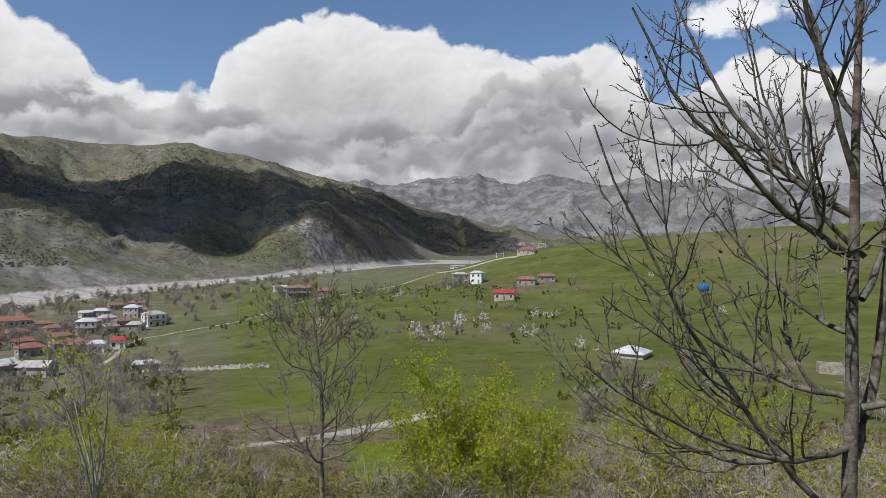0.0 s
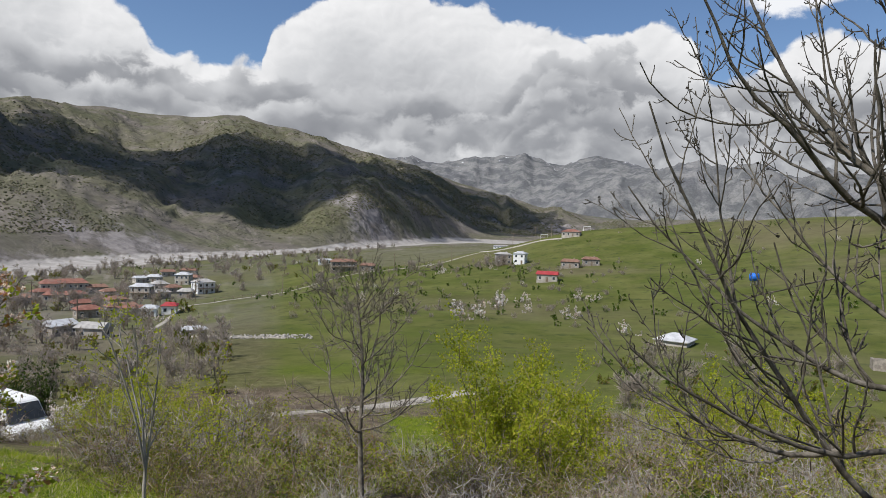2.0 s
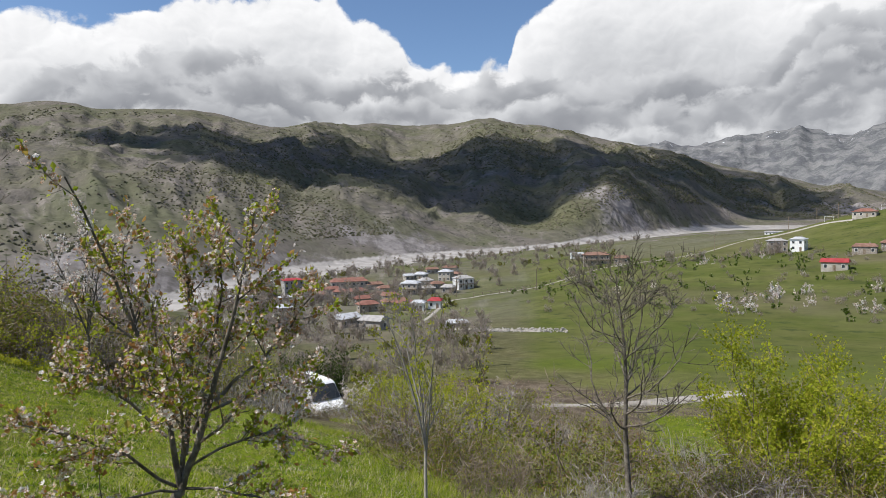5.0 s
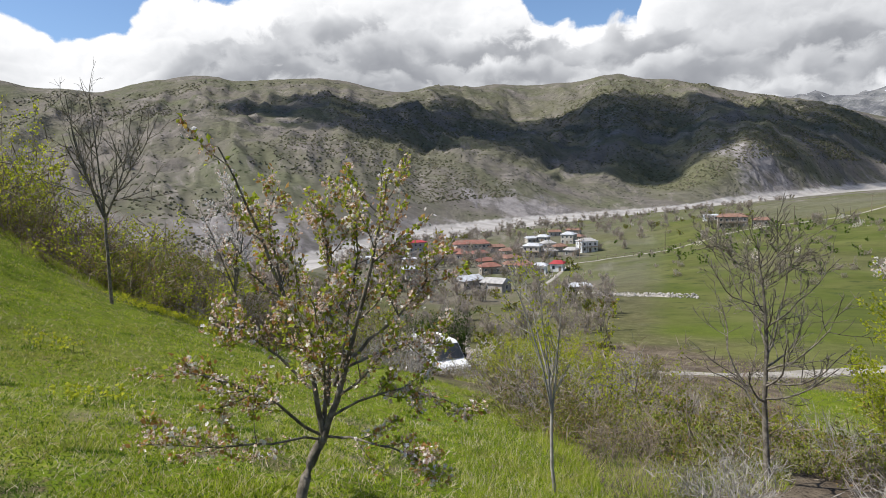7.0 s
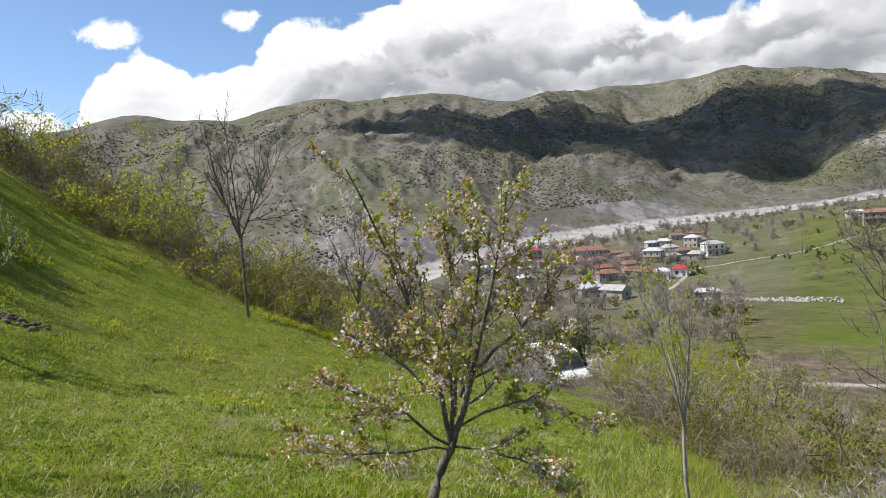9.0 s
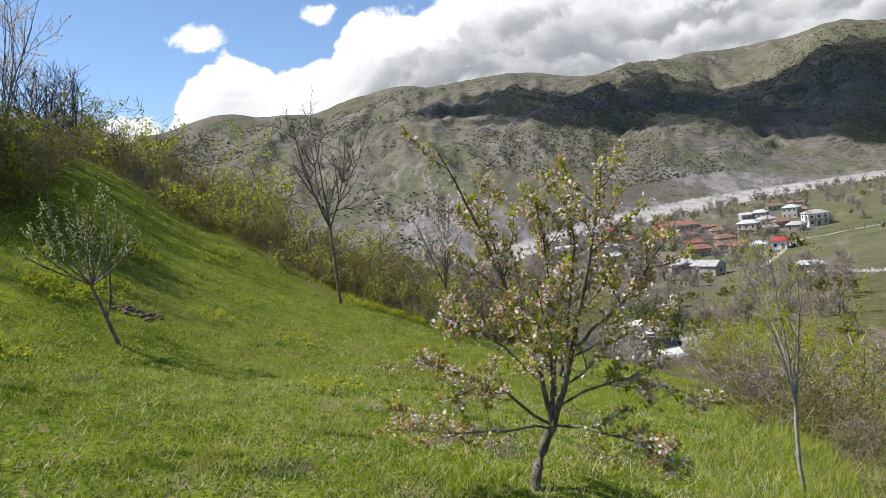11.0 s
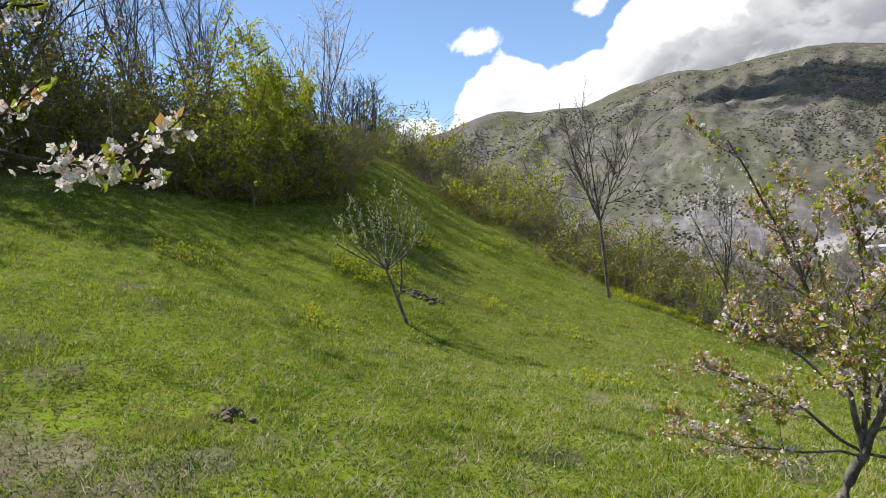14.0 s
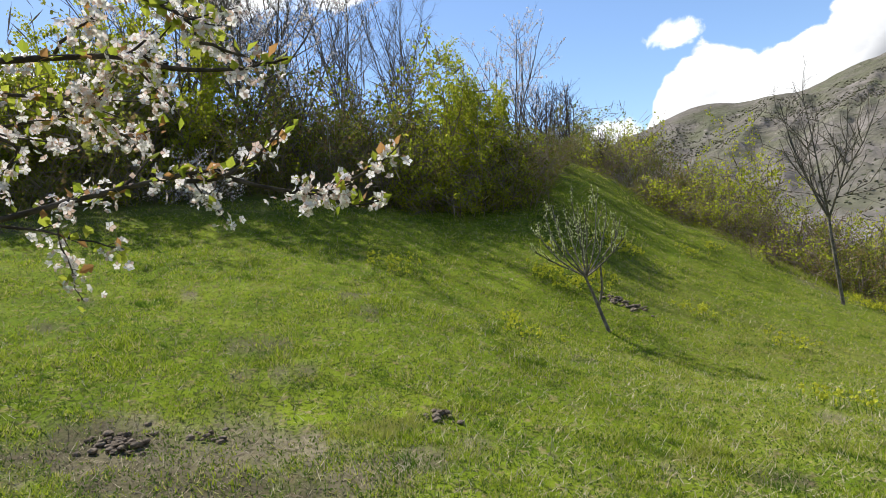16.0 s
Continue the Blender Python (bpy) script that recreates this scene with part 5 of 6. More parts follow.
def house(name, label, az, r, turn, w, d, storeys, wall_mat, roof_mat, ridge=0.5, rise=1.7, porch=False, bays=None, chimney=True, group="village houses", sink=0.0):
    """A house with walls, roof, windows with frames and sills, and a door; turn 0 faces the viewpoint."""
    root = tagged(new(name), label, "house", group)
    h = 2.75 * storeys + 0.3
    bm = bmesh.new()
    box(bm, -w / 2, w / 2, -d / 2, d / 2, -2.0, h)
    bm_part("wall", bm, wall_mat, root)
    bm = bmesh.new()
    roof_mesh(bm, w, d, h + 0.003, rise, 0.45, ridge)
    roof = bm_part("roof", bm, roof_mat, root)
    if chimney:
        bm = bmesh.new()
        box(bm, w * 0.2 - 0.25, w * 0.2 + 0.25, -0.25, 0.25, h + rise * 0.45, h + rise + 0.5)
        bm_part("chimney", bm, STONE, roof)
    bays = bays or max(2, int(w / 2.6))
    for s in range(storeys):
        z = 1.0 + 2.75 * s
        for side, run, depth in ((-1, w, d), (1, d, w)):
            count = bays if side < 0 else max(1, int(d / 3.2))
            for i in range(count):
                c = -run / 2 + run * (i + 0.5) / count
                if side < 0 and s == 0 and i == count // 2:
                    bm = bmesh.new()
                    box(bm, c - 0.5, c + 0.5, -d / 2 - 0.06, -d / 2 + 0.02, 0.0, 2.1)
                    bm_part("door", bm, TIMBER, root)
                    continue
                made = []
                for pname, mat, half, lo, hi, deep in (("window", WHITE, 0.62, z - 0.06, z + 1.36, 0.05), ("pane", PANE, 0.52, z + 0.04, z + 1.26, 0.075)):
                    bm = bmesh.new()
                    if side < 0:
                        box(bm, c - half, c + half, -d / 2 - deep, -d / 2 + 0.02, lo, hi)
                    else:
                        box(bm, w / 2 - 0.02, w / 2 + deep, c - half, c + half, lo, hi)
                    made.append(bm_part(pname, bm, mat, made[0] if made else root))
                if side > 0:
                    for pname, mat, half, lo, hi, deep in (("window", WHITE, 0.62, z - 0.06, z + 1.36, 0.05), ("pane", PANE, 0.52, z + 0.04, z + 1.26, 0.075)):
                        bm = bmesh.new()
                        box(bm, -w / 2 - deep, -w / 2 + 0.02, c - half, c + half, lo, hi)
                        made.append(bm_part(pname, bm, mat, made[-1] if pname == "pane" else root))
    if porch:
        bm = bmesh.new()
        box(bm, -w / 2, w / 2, -d / 2 - 1.6, -d / 2 - 0.003, h - 2.95, h - 2.75)
        bm_part("balcony", bm, TIMBER, root)
        for i in range(5):
            bm = bmesh.new()
            x = -w / 2 + 0.1 + (w - 0.2) * i / 4
            box(bm, x - 0.08, x + 0.08, -d / 2 - 1.55, -d / 2 - 1.39, -1.5, h)
            bm_part("post", bm, TIMBER, root)
    root.matrix_basis = Matrix.Translation(spot(az, r, sink)) @ pose(0, 0, 0, 0, 0, az + turn) @ Matrix.Scale(0.72, 4)
    return root


house("school_building", "long pale building with a red tiled hip roof", 33.9, 276, 8, 21, 9, 2, PLASTER, RED_TILE, 0.75, 2.2, bays=9)
house("apartment_block", "three storey block with a bright red roof", 38.7, 272, 12, 10.6, 9, 3, SLATE, BRIGHT_RED, 0.5, 1.2, bays=4, chimney=False)
house("apartment_block", "three storey grey block with a flat grey roof", 40.8, 276, 12, 7, 8, 3, SLATE, SLATE, 0.4, 0.7, bays=3, chimney=False)
house("village_house", "low house with a pale metal roof", 28.7, 316, 20, 6, 6, 1, PLASTER, ZINC, 0.9, 1.4)
house("village_house", "house with a shining pale metal roof", 27.6, 318, -15, 8.2, 7, 1, PLASTER, ZINC, 0.5, 1.7)
house("village_house", "house with a grey slate roof and white walls", 27.2, 283, 20, 7.8, 7, 1, PLASTER, SLATE, 0.4, 1.8)
house("village_house", "house with a pale slate hip roof", 25.4, 296, -20, 8, 7, 2, PLASTER, ZINC, 0.3, 1.7)
house("village_house", "two storey white house with a pinkish roof", 23.9, 262, 25, 9.3, 8, 2, WHITE, SLATE, 0.4, 1.8, porch=True)
house("village_house", "two storey house with a pale roof and open porch", 28.5, 250, -18, 9, 7, 2, PLASTER, ZINC, 0.5, 1.6, porch=True)
house("village_house", "low house with a grey hip roof", 27.1, 249, 30, 7, 6, 1, PLASTER, SLATE, 0.4, 1.5)
house("village_house", "long low house with a rusty brown roof", 29.9, 195, 12, 10.8, 6, 1, PLASTER, RUST_TILE, 0.7, 1.5)
house("village_shed", "low shed with a rusty brown roof", 29.2, 189, 12, 8, 4, 1, STONE, RED_TILE, 0.8, 1.0, chimney=False)
house("village_house", "white walled house with a blue-grey metal roof", 27.9, 186, -8, 5, 6, 1, WHITE, ZINC, 0.5, 1.2)
house("village_house", "white walled house with a bright red roof", 26.4, 188, -8, 5, 6, 1, WHITE, BRIGHT_RED, 0.5, 1.3)
house("village_house", "low house with a red tiled roof", 33.3, 250, 30, 9, 7, 1, PLASTER, RED_TILE, 0.6, 1.7)
house("village_house", "low house with a red roof", 34.6, 247, -20, 7, 6, 1, STONE, RED_TILE, 0.6, 1.5)
house("village_house", "small house with a faded rusty roof", 32.7, 213, 18, 7.4, 6, 1, STONE, RED_TILE, 0.6, 1.5)
house("village_house", "low house with an orange-brown roof", 31.7, 276, 10, 10, 6, 1, STONE, RUST_TILE, 0.7, 1.6)
house("village_house", "house with a rust-brown roof", 26.6, 347, 12, 8.9, 6, 1, PLASTER, RUST_TILE, 0.7, 1.6)
house("village_house", "house with an orange-brown roof", 25.0, 352, -12, 10.4, 7, 1, PLASTER, RUST_TILE, 0.7, 1.6)
for az, r, turn, w, d, roof in ((30.7, 262, 14, 9, 6, RUST_TILE), (31.3, 232, -22, 8, 6, RED_TILE), (35.3, 265, 20, 9, 6, RED_TILE), (36.5, 240, -10, 8, 6, RUST_TILE), (30.4, 224, 30, 8, 6, RUST_TILE),
                                (24.7, 305, -20, 8, 6, RUST_TILE), (32.3, 192, 16, 8, 6, RED_TILE), (37.5, 256, 10, 9, 6, RED_TILE), (28.9, 268, -12, 7, 6, SLATE), (26.2, 268, 24, 7, 6, RUST_TILE), (25.2, 250, -16, 7, 6, SLATE)):
    house("village_house", "low stone house with a worn hip roof among trees", az, r, turn, w, d, 1, STONE, roof, 0.5, 1.6)
house("village_barn", "barn with a pale worn metal roof", 34.2, 158, 35, 8, 6, 1, STONE, ZINC, 0.95, 1.6, chimney=False)
house("village_barn", "barn with a grey-white metal roof", 31.8, 150, -30, 7.7, 6, 1, PLASTER, SLATE, 0.9, 1.5, chimney=False)
house("village_shed", "low shed with a pale metal hip roof", 24.6, 124, 10, 5.9, 4, 1, STONE, ZINC, 0.4, 0.9, chimney=False, sink=1.4)
house("village_house", "low building with a flat pale roof", 39.2, 236, 8, 8.7, 6, 1, PLASTER, ZINC, 0.8, 0.7, chimney=False)
house("village_house", "small house with a pale roof", 39.3, 200, 8, 6.7, 6, 1, PLASTER, ZINC, 0.5, 1.4)
house("village_house", "low white building beside the river", 43.0, 258, 8, 12, 6, 1, WHITE, ZINC, 0.8, 0.9, chimney=False)
house("farmhouse", "long farmhouse with a dark rusty roof", 12.4, 284, 6, 15, 7, 2, STONE, RUST_TILE, 0.7, 1.8, porch=True)
house("farmhouse", "low farm building with a rusty roof", 10.3, 274, -8, 8, 6, 1, STONE, RUST_TILE, 0.7, 1.5)
house("farm_shed", "low white shed with a pale roof", 14.0, 330, 6, 9, 6, 1, WHITE, ZINC, 0.8, 1.0, chimney=False)
house("hill_house", "stone house with a bright red gable roof", -5.4, 203, -6, 8.6, 5.5, 1, PLASTER, BRIGHT_RED, 0.95, 1.4, chimney=False, group="hill houses")
house("hill_house", "two storey white house with a pale roof", -3.0, 266, -14, 6.4, 7, 2, WHITE, ZINC, 0.4, 1.3, group="hill houses")
house("hill_house", "unfinished grey stone house with a slate roof", -1.5, 270, 10, 8.6, 7, 2, STONE, SLATE, 0.4, 1.3, group="hill houses")
house("hill_house", "low brown house with a rusty roof", -7.3, 241, -5, 9, 6, 1, STONE, RUST_TILE, 0.7, 1.5, group="hill houses")
house("hill_house", "long low house with a rusty brown roof", -9.0, 246, 10, 8, 6, 1, STONE, RUST_TILE, 0.7, 1.4, group="hill houses")
house("works_building", "flat white works building with dark windows", -1.3, 470, 0, 15, 8, 1, WHITE, SLATE, 0.9, 0.8, chimney=False, group="hill houses", sink=0.5)
house("hill_house", "pale house on the hill crest with a red hip roof", -7.3, 326, -10, 12, 8, 1, PLASTER, RED_TILE, 0.4, 1.9, group="hill houses")
house("field_house", "small house with a shining white metal hip roof", -16.1, 104, -16, 6.4, 6.0, 1, PLASTER, ZINC, 0.15, 1.5, chimney=False, group="hill houses", sink=1.5)


# ---- other things in the valley ----
def tank_tower():
    root = tagged(new("water_tank"), "blue water tank on a steel stand in the field", "tank")
    bm = bmesh.new()
    rod(bm, (-1.3, 0, 2.6), (1.3, 0, 2.6), 1.25, 18)
    bmesh.ops.bevel(bm, geom=[e for e in bm.edges if e.is_boundary or abs(e.verts[0].co.x - e.verts[1].co.x) < 0.01], offset=0.18, segments=2, affect="EDGES")
    bm_part("tank", bm, BLUE, root, smooth=True)
    for x in (-0.9, 0.9):
        for y in (-0.9, 0.9):
            bm = bmesh.new()
            rod(bm, (x, y, -0.5), (x * 0.8, y * 0.7, 2.0), 0.07)
            bm_part("leg", bm, STEEL, root)
    root.matrix_basis = stand(-21.8, 186, -30, 0.85)


def van():
    """A white minibus seen from its front quarter."""
    root = tagged(new("minibus"), "white minibus parked on the lane", "van")
    prof = [(-2.3, 0.35), (-2.3, 1.9), (-2.15, 2.08), (0.75, 2.12), (1.0, 2.02), (1.62, 1.18), (2.3, 0.98), (2.42, 0.85), (2.42, 0.35)]
    bm = bmesh.new()
    sides = [[bm.verts.new((x, y * (0.88 if z > 1.6 else 1.0), z)) for x, z in prof] for y in (-0.92, 0.92)]
    bm.faces.new(sides[0])
    bm.faces.new(sides[1][::-1])
    n = len(prof)
    for i in range(n):
        bm.faces.new((sides[0][(i + 1) % n], sides[0][i], sides[1][i], sides[1][(i + 1) % n]))
    bmesh.ops.recalc_face_normals(bm, faces=bm.faces)
    bmesh.ops.bevel(bm, geom=list(bm.edges), offset=0.05, segments=2, affect="EDGES")
    body = bm_part("body", bm, WHITE, root, smooth=False)
    bm = bmesh.new()
    a = [bm.verts.new(p) for p in ((1.06, -0.74, 1.97), (1.06, 0.74, 1.97), (1.61, 0.84, 1.25), (1.61, -0.84, 1.25))]
    b = [bm.verts.new(v.co + Vector((0.03, 0, 0.025))) for v in a]
    bm.faces.new(b[::-1])
    for i in range(4):
        bm.faces.new((a[i], a[(i + 1) % 4], b[(i + 1) % 4], b[i]))
    bm_part("windscreen", bm, PANE, root)
    for y in (-1, 1):
        for x0, x1 in ((-2.0, -1.05), (-0.95, 0.0), (0.1, 0.95)):
            bm = bmesh.new()
            box(bm, x0, x1, min(y * 0.895, y * 0.925), max(y * 0.895, y * 0.925), 1.25, 1.75)
            bm_part("side_window", bm, PANE, root)
        bm = bmesh.new()
        box(bm, 2.38, 2.46, y * 0.72 - 0.15, y * 0.72 + 0.15, 0.72, 0.9)
        bm_part("headlight", bm, ZINC, root)
        bm = bmesh.new()
        box(bm, 1.35, 1.5, y * 1.02 - 0.1, y * 1.02 + 0.1, 1.2, 1.42)
        bm_part("mirror", bm, RUBBER, root)
        for x in (-1.5, 1.55):
            bm = bmesh.new()
            rod(bm, (x, y * 0.93 - 0.1, 0.34), (x, y * 0.93 + 0.1, 0.34), 0.34, 20)
            wheel = bm_part("wheel", bm, RUBBER, root)
            bm = bmesh.new()
            rod(bm, (x, y * 1.04 - 0.01, 0.34), (x, y * 1.04 + 0.01, 0.34), 0.19, 14)
            bm_part("rim", bm, STEEL, wheel)
    bm = bmesh.new()
    box(bm, 2.40, 2.50, -0.9, 0.9, 0.34, 0.58)
    bm_part("bumper", bm, STEEL, root)
    root.matrix_basis = Matrix.Translation(spot(37.2, 38, 0.0)) @ pose(0, 0, 0, 0, 0, -28)


tank_tower()
van()


def strip(name, label, rows, wide, mat, lift=0.06, category="road"):
    """A lane laid on the ground through places (bearing, distance)."""
    pts = []
    for (a0, r0), (a1, r1) in zip(rows, rows[1:]):
        p, q = spot(a0, r0), spot(a1, r1)
        k = max(4, int((q - p).length / 2.5))
        pts += [p.lerp(q, i / k) for i in range(k)]
    pts = np.array([tuple(p) for p in pts])
    for _ in range(6):
        pts[1:-1] = (pts[:-2] + 2 * pts[1:-1] + pts[2:]) / 4
    d = unit(np.gradient(pts[:, :2], axis=0))
    nrm = np.stack([-d[:, 1], d[:, 0]], -1)
    rng = np.random.RandomState(len(rows))
    vs = []
    for s in (-1, -0.5, 0, 0.5, 1):
        off = wide / 2 * (s + rng.normal(0, 0.12, len(pts)) * (abs(s) == 1))
        xy = pts[:, :2] + nrm * off[:, None]
        vs.append(np.column_stack([xy, ground_at(xy[:, 0], xy[:, 1]) + (lift if abs(s) < 1 else -0.15)]))
    v = np.stack(vs, 1)
    n = len(pts)
    i = np.arange(n * 5).reshape(n, 5)
    f = np.stack([i[:-1, :-1], i[1:, :-1], i[1:, 1:], i[:-1, 1:]], -1).reshape(-1, 4)
    ob = new(name, mesh_from(name, v.reshape(-1, 3), f, mat, True))
    return tagged(ob, label, category, kind="structure")


strip("road_lane", "pale gravel lane below the thicket", [(1.0, 51), (3, 50), (9, 44), (14, 40), (24, 37), (33, 36), (38, 36.5), (46, 42), (52, 52)], 3.0, DUST)
strip("road_track", "pale dirt track across the hillside", [(28.2, 150), (26.6, 176), (25.4, 200), (23.6, 217), (20, 238), (15.5, 246), (12, 262), (8, 275), (4, 300), (0.5, 330)], 1.8, DUST, 0.12)
strip("road_valley", "pale dirt road climbing to the crest house", [(0.5, 332), (-2, 322), (-4.5, 330), (-7, 322)], 3.0, DUST, 0.3)
strip("road_field", "pale track beside the ruined wall", [(25.5, 118), (21, 108), (15.6, 103)], 2.4, DUST, 0.10)


def rubble_wall():
    """The fallen wall below the hill: separate stones in one heap."""
    rng = np.random.RandomState(81)
    root = tagged(new("ruined_wall"), "long low heap of pale fallen stones", "wall")
    root.location = spot(19, 105)
    shapes = []
    for s in range(4):
        bm = bmesh.new()
        bmesh.ops.create_icosphere(bm, subdivisions=1, radius=0.5)
        for v in bm.verts:
            v.co = Vector((v.co.x * 1.3, v.co.y, v.co.z * 0.7)) * rng.uniform(0.8, 1.15)
        me = bpy.data.meshes.new("stone")
        bm.to_mesh(me)
        bm.free()
        me.materials.append(RUBBLE)
        shapes.append(me)
    for i in range(170):
        az = rng.uniform(15.0, 23.2)
        p = spot(az, np.interp(az, [15, 24], [103, 108]) + rng.normal(0, 0.7) + (3.0 if rng.rand() < 0.3 else 0))
        st = part("stone", shapes[rng.randint(4)], root)
        st.location = p - root.location + Vector((0, 0, rng.uniform(-0.05, 0.18)))
        st.rotation_euler = tuple(rng.uniform(0, 6, 3))
        q = rng.uniform(0.22, 0.62)
        st.scale = (q, q, q)


rubble_wall()


def fence(rows, label, step=3.0):
    root = tagged(new("fence"), label, "fence")
    base = spot(*rows[0])
    root.location = base
    bm = bmesh.new()
    box(bm, -0.06, 0.06, -0.06, 0.06, -0.3, 1.4)
    me = bpy.data.meshes.new("post")
    bm.to_mesh(me)
    bm.free()
    me.materials.append(TIMBER)
    for (a0, r0), (a1, r1) in zip(rows, rows[1:]):
        p, q = spot(a0, r0), spot(a1, r1)
        k = max(1, int((q - p).length / step))
        last = None
        for i in range(k + 1):
            w = p.lerp(q, i / k)
            w.z = float(ground_at(w.x, w.y))
            o = part("post", me, root)
            o.location = w - base
            if last is not None:
                for z in (0.6, 1.15):
                    bm = bmesh.new()
                    rod(bm, last - base + Vector((0, 0, z)), w - base + Vector((0, 0, z)), 0.045, 5)
                    bm_part("rail", bm, TIMBER, root)
            last = w


fence([(23, 222), (18, 243), (13, 256), (8.5, 275)], "weathered timber fence along the hill track", 4.0)
fence([(30.5, 141), (26.0, 131)], "low pale wooden fence by the village", 3.0)


def pole(az, r, h, label="tall timber utility pole with a crossbar"):
    root = tagged(new("utility_pole"), label, "pole", "utility poles")
    bm = bmesh.new()
    rod(bm, (0, 0, -0.5), (0, 0, h), 0.11)
    bm_part("mast", bm, TIMBER, root)
    bm = bmesh.new()
    box(bm, -0.8, 0.8, -0.05, 0.05, h - 0.55, h - 0.43)
    bm_part("crossbar", bm, TIMBER, root)
    root.matrix_basis = stand(az, r, az)


for az, r, h in ((17.5, 240, 7), (24.5, 225, 7), (29.5, 170, 7.5), (-2.3, 330, 7), (-4.2, 345, 7), (-5.6, 335, 7), (3, 300, 7), (8, 268, 7), (33, 175, 7), (36, 230, 8)):
    pole(az, r, h)


def goal_frame(az, r):
    root = tagged(new("goal_frame"), "white goal frame on the hill crest", "goal")
    for n, a, b in (("post", (-1.8, 0, -0.2), (-1.8, 0, 2.3)), ("post", (1.8, 0, -0.2), (1.8, 0, 2.3)), ("crossbar", (-1.8, 0, 2.3), (1.8, 0, 2.3))):
        bm = bmesh.new()
        rod(bm, a, b, 0.07)
        bm_part(n, bm, WHITE, root)
    root.matrix_basis = stand(az, r, az)


goal_frame(-5.0, 336)
goal_frame(-8.6, 338)


def stone_hut():
    root = tagged(new("stone_hut"), "roofless pale stone hut behind the bushes", "hut")
    for n, x0, x1, y0, y1, h in (("wall", -2, 2, -1.5, -1.2, 2.6), ("wall", -2, 2, 1.2, 1.5, 2.4), ("wall", -2, -1.7, -1.197, 1.197, 2.5), ("wall", 1.7, 2, -1.197, 1.197, 2.2)):
        bm = bmesh.new()
        box(bm, x0, x1, y0, y1, -0.8, h)
        bm_part(n, bm, STONE, root)
    root.matrix_basis = stand(-30.7, 100, -20, 0.75, 0.5)


stone_hut()


# ---- orchard and village trees ----
def far_trees():
    rng = np.random.RandomState(91)
    kinds = {}

    def make(key, seed, height, wide, stems, twigs, count, size, bark, leaf, name, label, lift, wander, thick, fine=None):
        kinds[key] = [bush(seed + i, height, wide, stems, twigs, count, size, bark, leaf, name, label, "valley trees", lift, wander, thick, haze=fine) for i in range(2)]
    make("green", 201, 3.2, 2.6, 4, 4, 200, 0.34, VALLEY_TWIG, MID_LEAF, "apple_tree", "small green orchard tree", 0.1, 0.6, 0.06)
    make("white", 211, 3.6, 3.4, 5, 5, 240, 0.20, VALLEY_TWIG, PETAL, "plum_tree", "white blossoming orchard tree", 0.05, 0.8, 0.06)
    make("brown", 221, 3.2, 3.0, 5, 4, 40, 0.25, VALLEY_TWIG, OLIVE_LEAF, "orchard_tree", "leafless brown orchard tree", 0.08, 0.6, 0.05, 320)
    make("tall", 231, 7.5, 3.6, 6, 5, 90, 0.3, VALLEY_TWIG, OLIVE_LEAF, "poplar_tree", "tall leafless brown tree among the houses", 0.22, 0.32, 0.09, 560)
    make("grey", 241, 6.0, 4.0, 7, 5, 30, 0.3, VALLEY_TWIG, OLIVE_LEAF, "ash_tree", "grey leafless tree among the houses", 0.12, 0.45, 0.08, 560)
    make("leafy", 251, 5.0, 3.6, 5, 5, 330, 0.36, VALLEY_TWIG, OLIVE_LEAF, "willow_tree", "olive green tree among the houses", 0.14, 0.45, 0.08)
    seen = set()

    def set_at(key, az, r, s):
        ob = kinds[key][rng.randint(2)]
        m = stand(az, r, rng.uniform(0, 360), s, 0.1)
        if ob.name in seen:
            return again(ob, m)
        seen.add(ob.name)
        return put(ob, m)
    # the orchard on the green hill, in loose rows
    for row in range(11):
        for col in range(15):
            az, r = -9.5 + col * 1.9 + rng.normal(0, 0.5) + row * 0.25, 118 + row * 11.5 + rng.normal(0, 3.5)
            if rng.rand() < 0.30 or (az > 13 and r < 150) or (-7.5 < az < -3.5 and r > 190):
                continue
            set_at(pick(rng, {"green": 3, "white": 0.8, "brown": 4}), az, r, rng.uniform(0.45, 0.85) * (0.9 + (r - 118) / 400))
    for az, r, s in ((-2.0, 152, 1.3), (-0.6, 146, 1.5), (-3.0, 160, 1.2), (-8.5, 162, 1.2), (1.8, 127, 1.6), (0.2, 122, 1.4), (-7.5, 128, 1.3), (3.5, 240, 1.2), (-1.5, 168, 1.1), (-12.5, 110, 1.1)):
        set_at("white", az, r, s)
    # scattered bushes on the open slope
    for _ in range(110):
        set_at(pick(rng, {"green": 2, "brown": 3, "white": 0.3}), rng.uniform(-12, 17), rng.uniform(125, 265), rng.uniform(0.5, 0.95))
    for _ in range(60):
        set_at(pick(rng, {"green": 3, "brown": 2, "white": 0.5}), rng.uniform(-33, -6), rng.uniform(130, 320), rng.uniform(0.35, 0.9))
    # rows along the track and the field edges
    for t in np.linspace(0, 1, 60):
        set_at(pick(rng, {"brown": 3, "green": 3, "grey": 1, "white": 0.7}), 15 - 19 * t + rng.normal(0, 0.5), 262 + rng.normal(0, 10), rng.uniform(0.6, 1.2))
    # among the houses and along the river
    for _ in range(340):
        az = rng.uniform(11, 46)
        near = float(np.interp(az, AZ, BANK_NEAR))
        r = rng.uniform(140, near * 0.97)
        if az < 24 and r < 255 + (24 - az) * 2:
            continue
        set_at(pick(rng, {"tall": 3, "grey": 2.4, "leafy": 2, "brown": 2, "white": 0.6, "green": 0.8}), az, r, rng.uniform(0.65, 1.25))
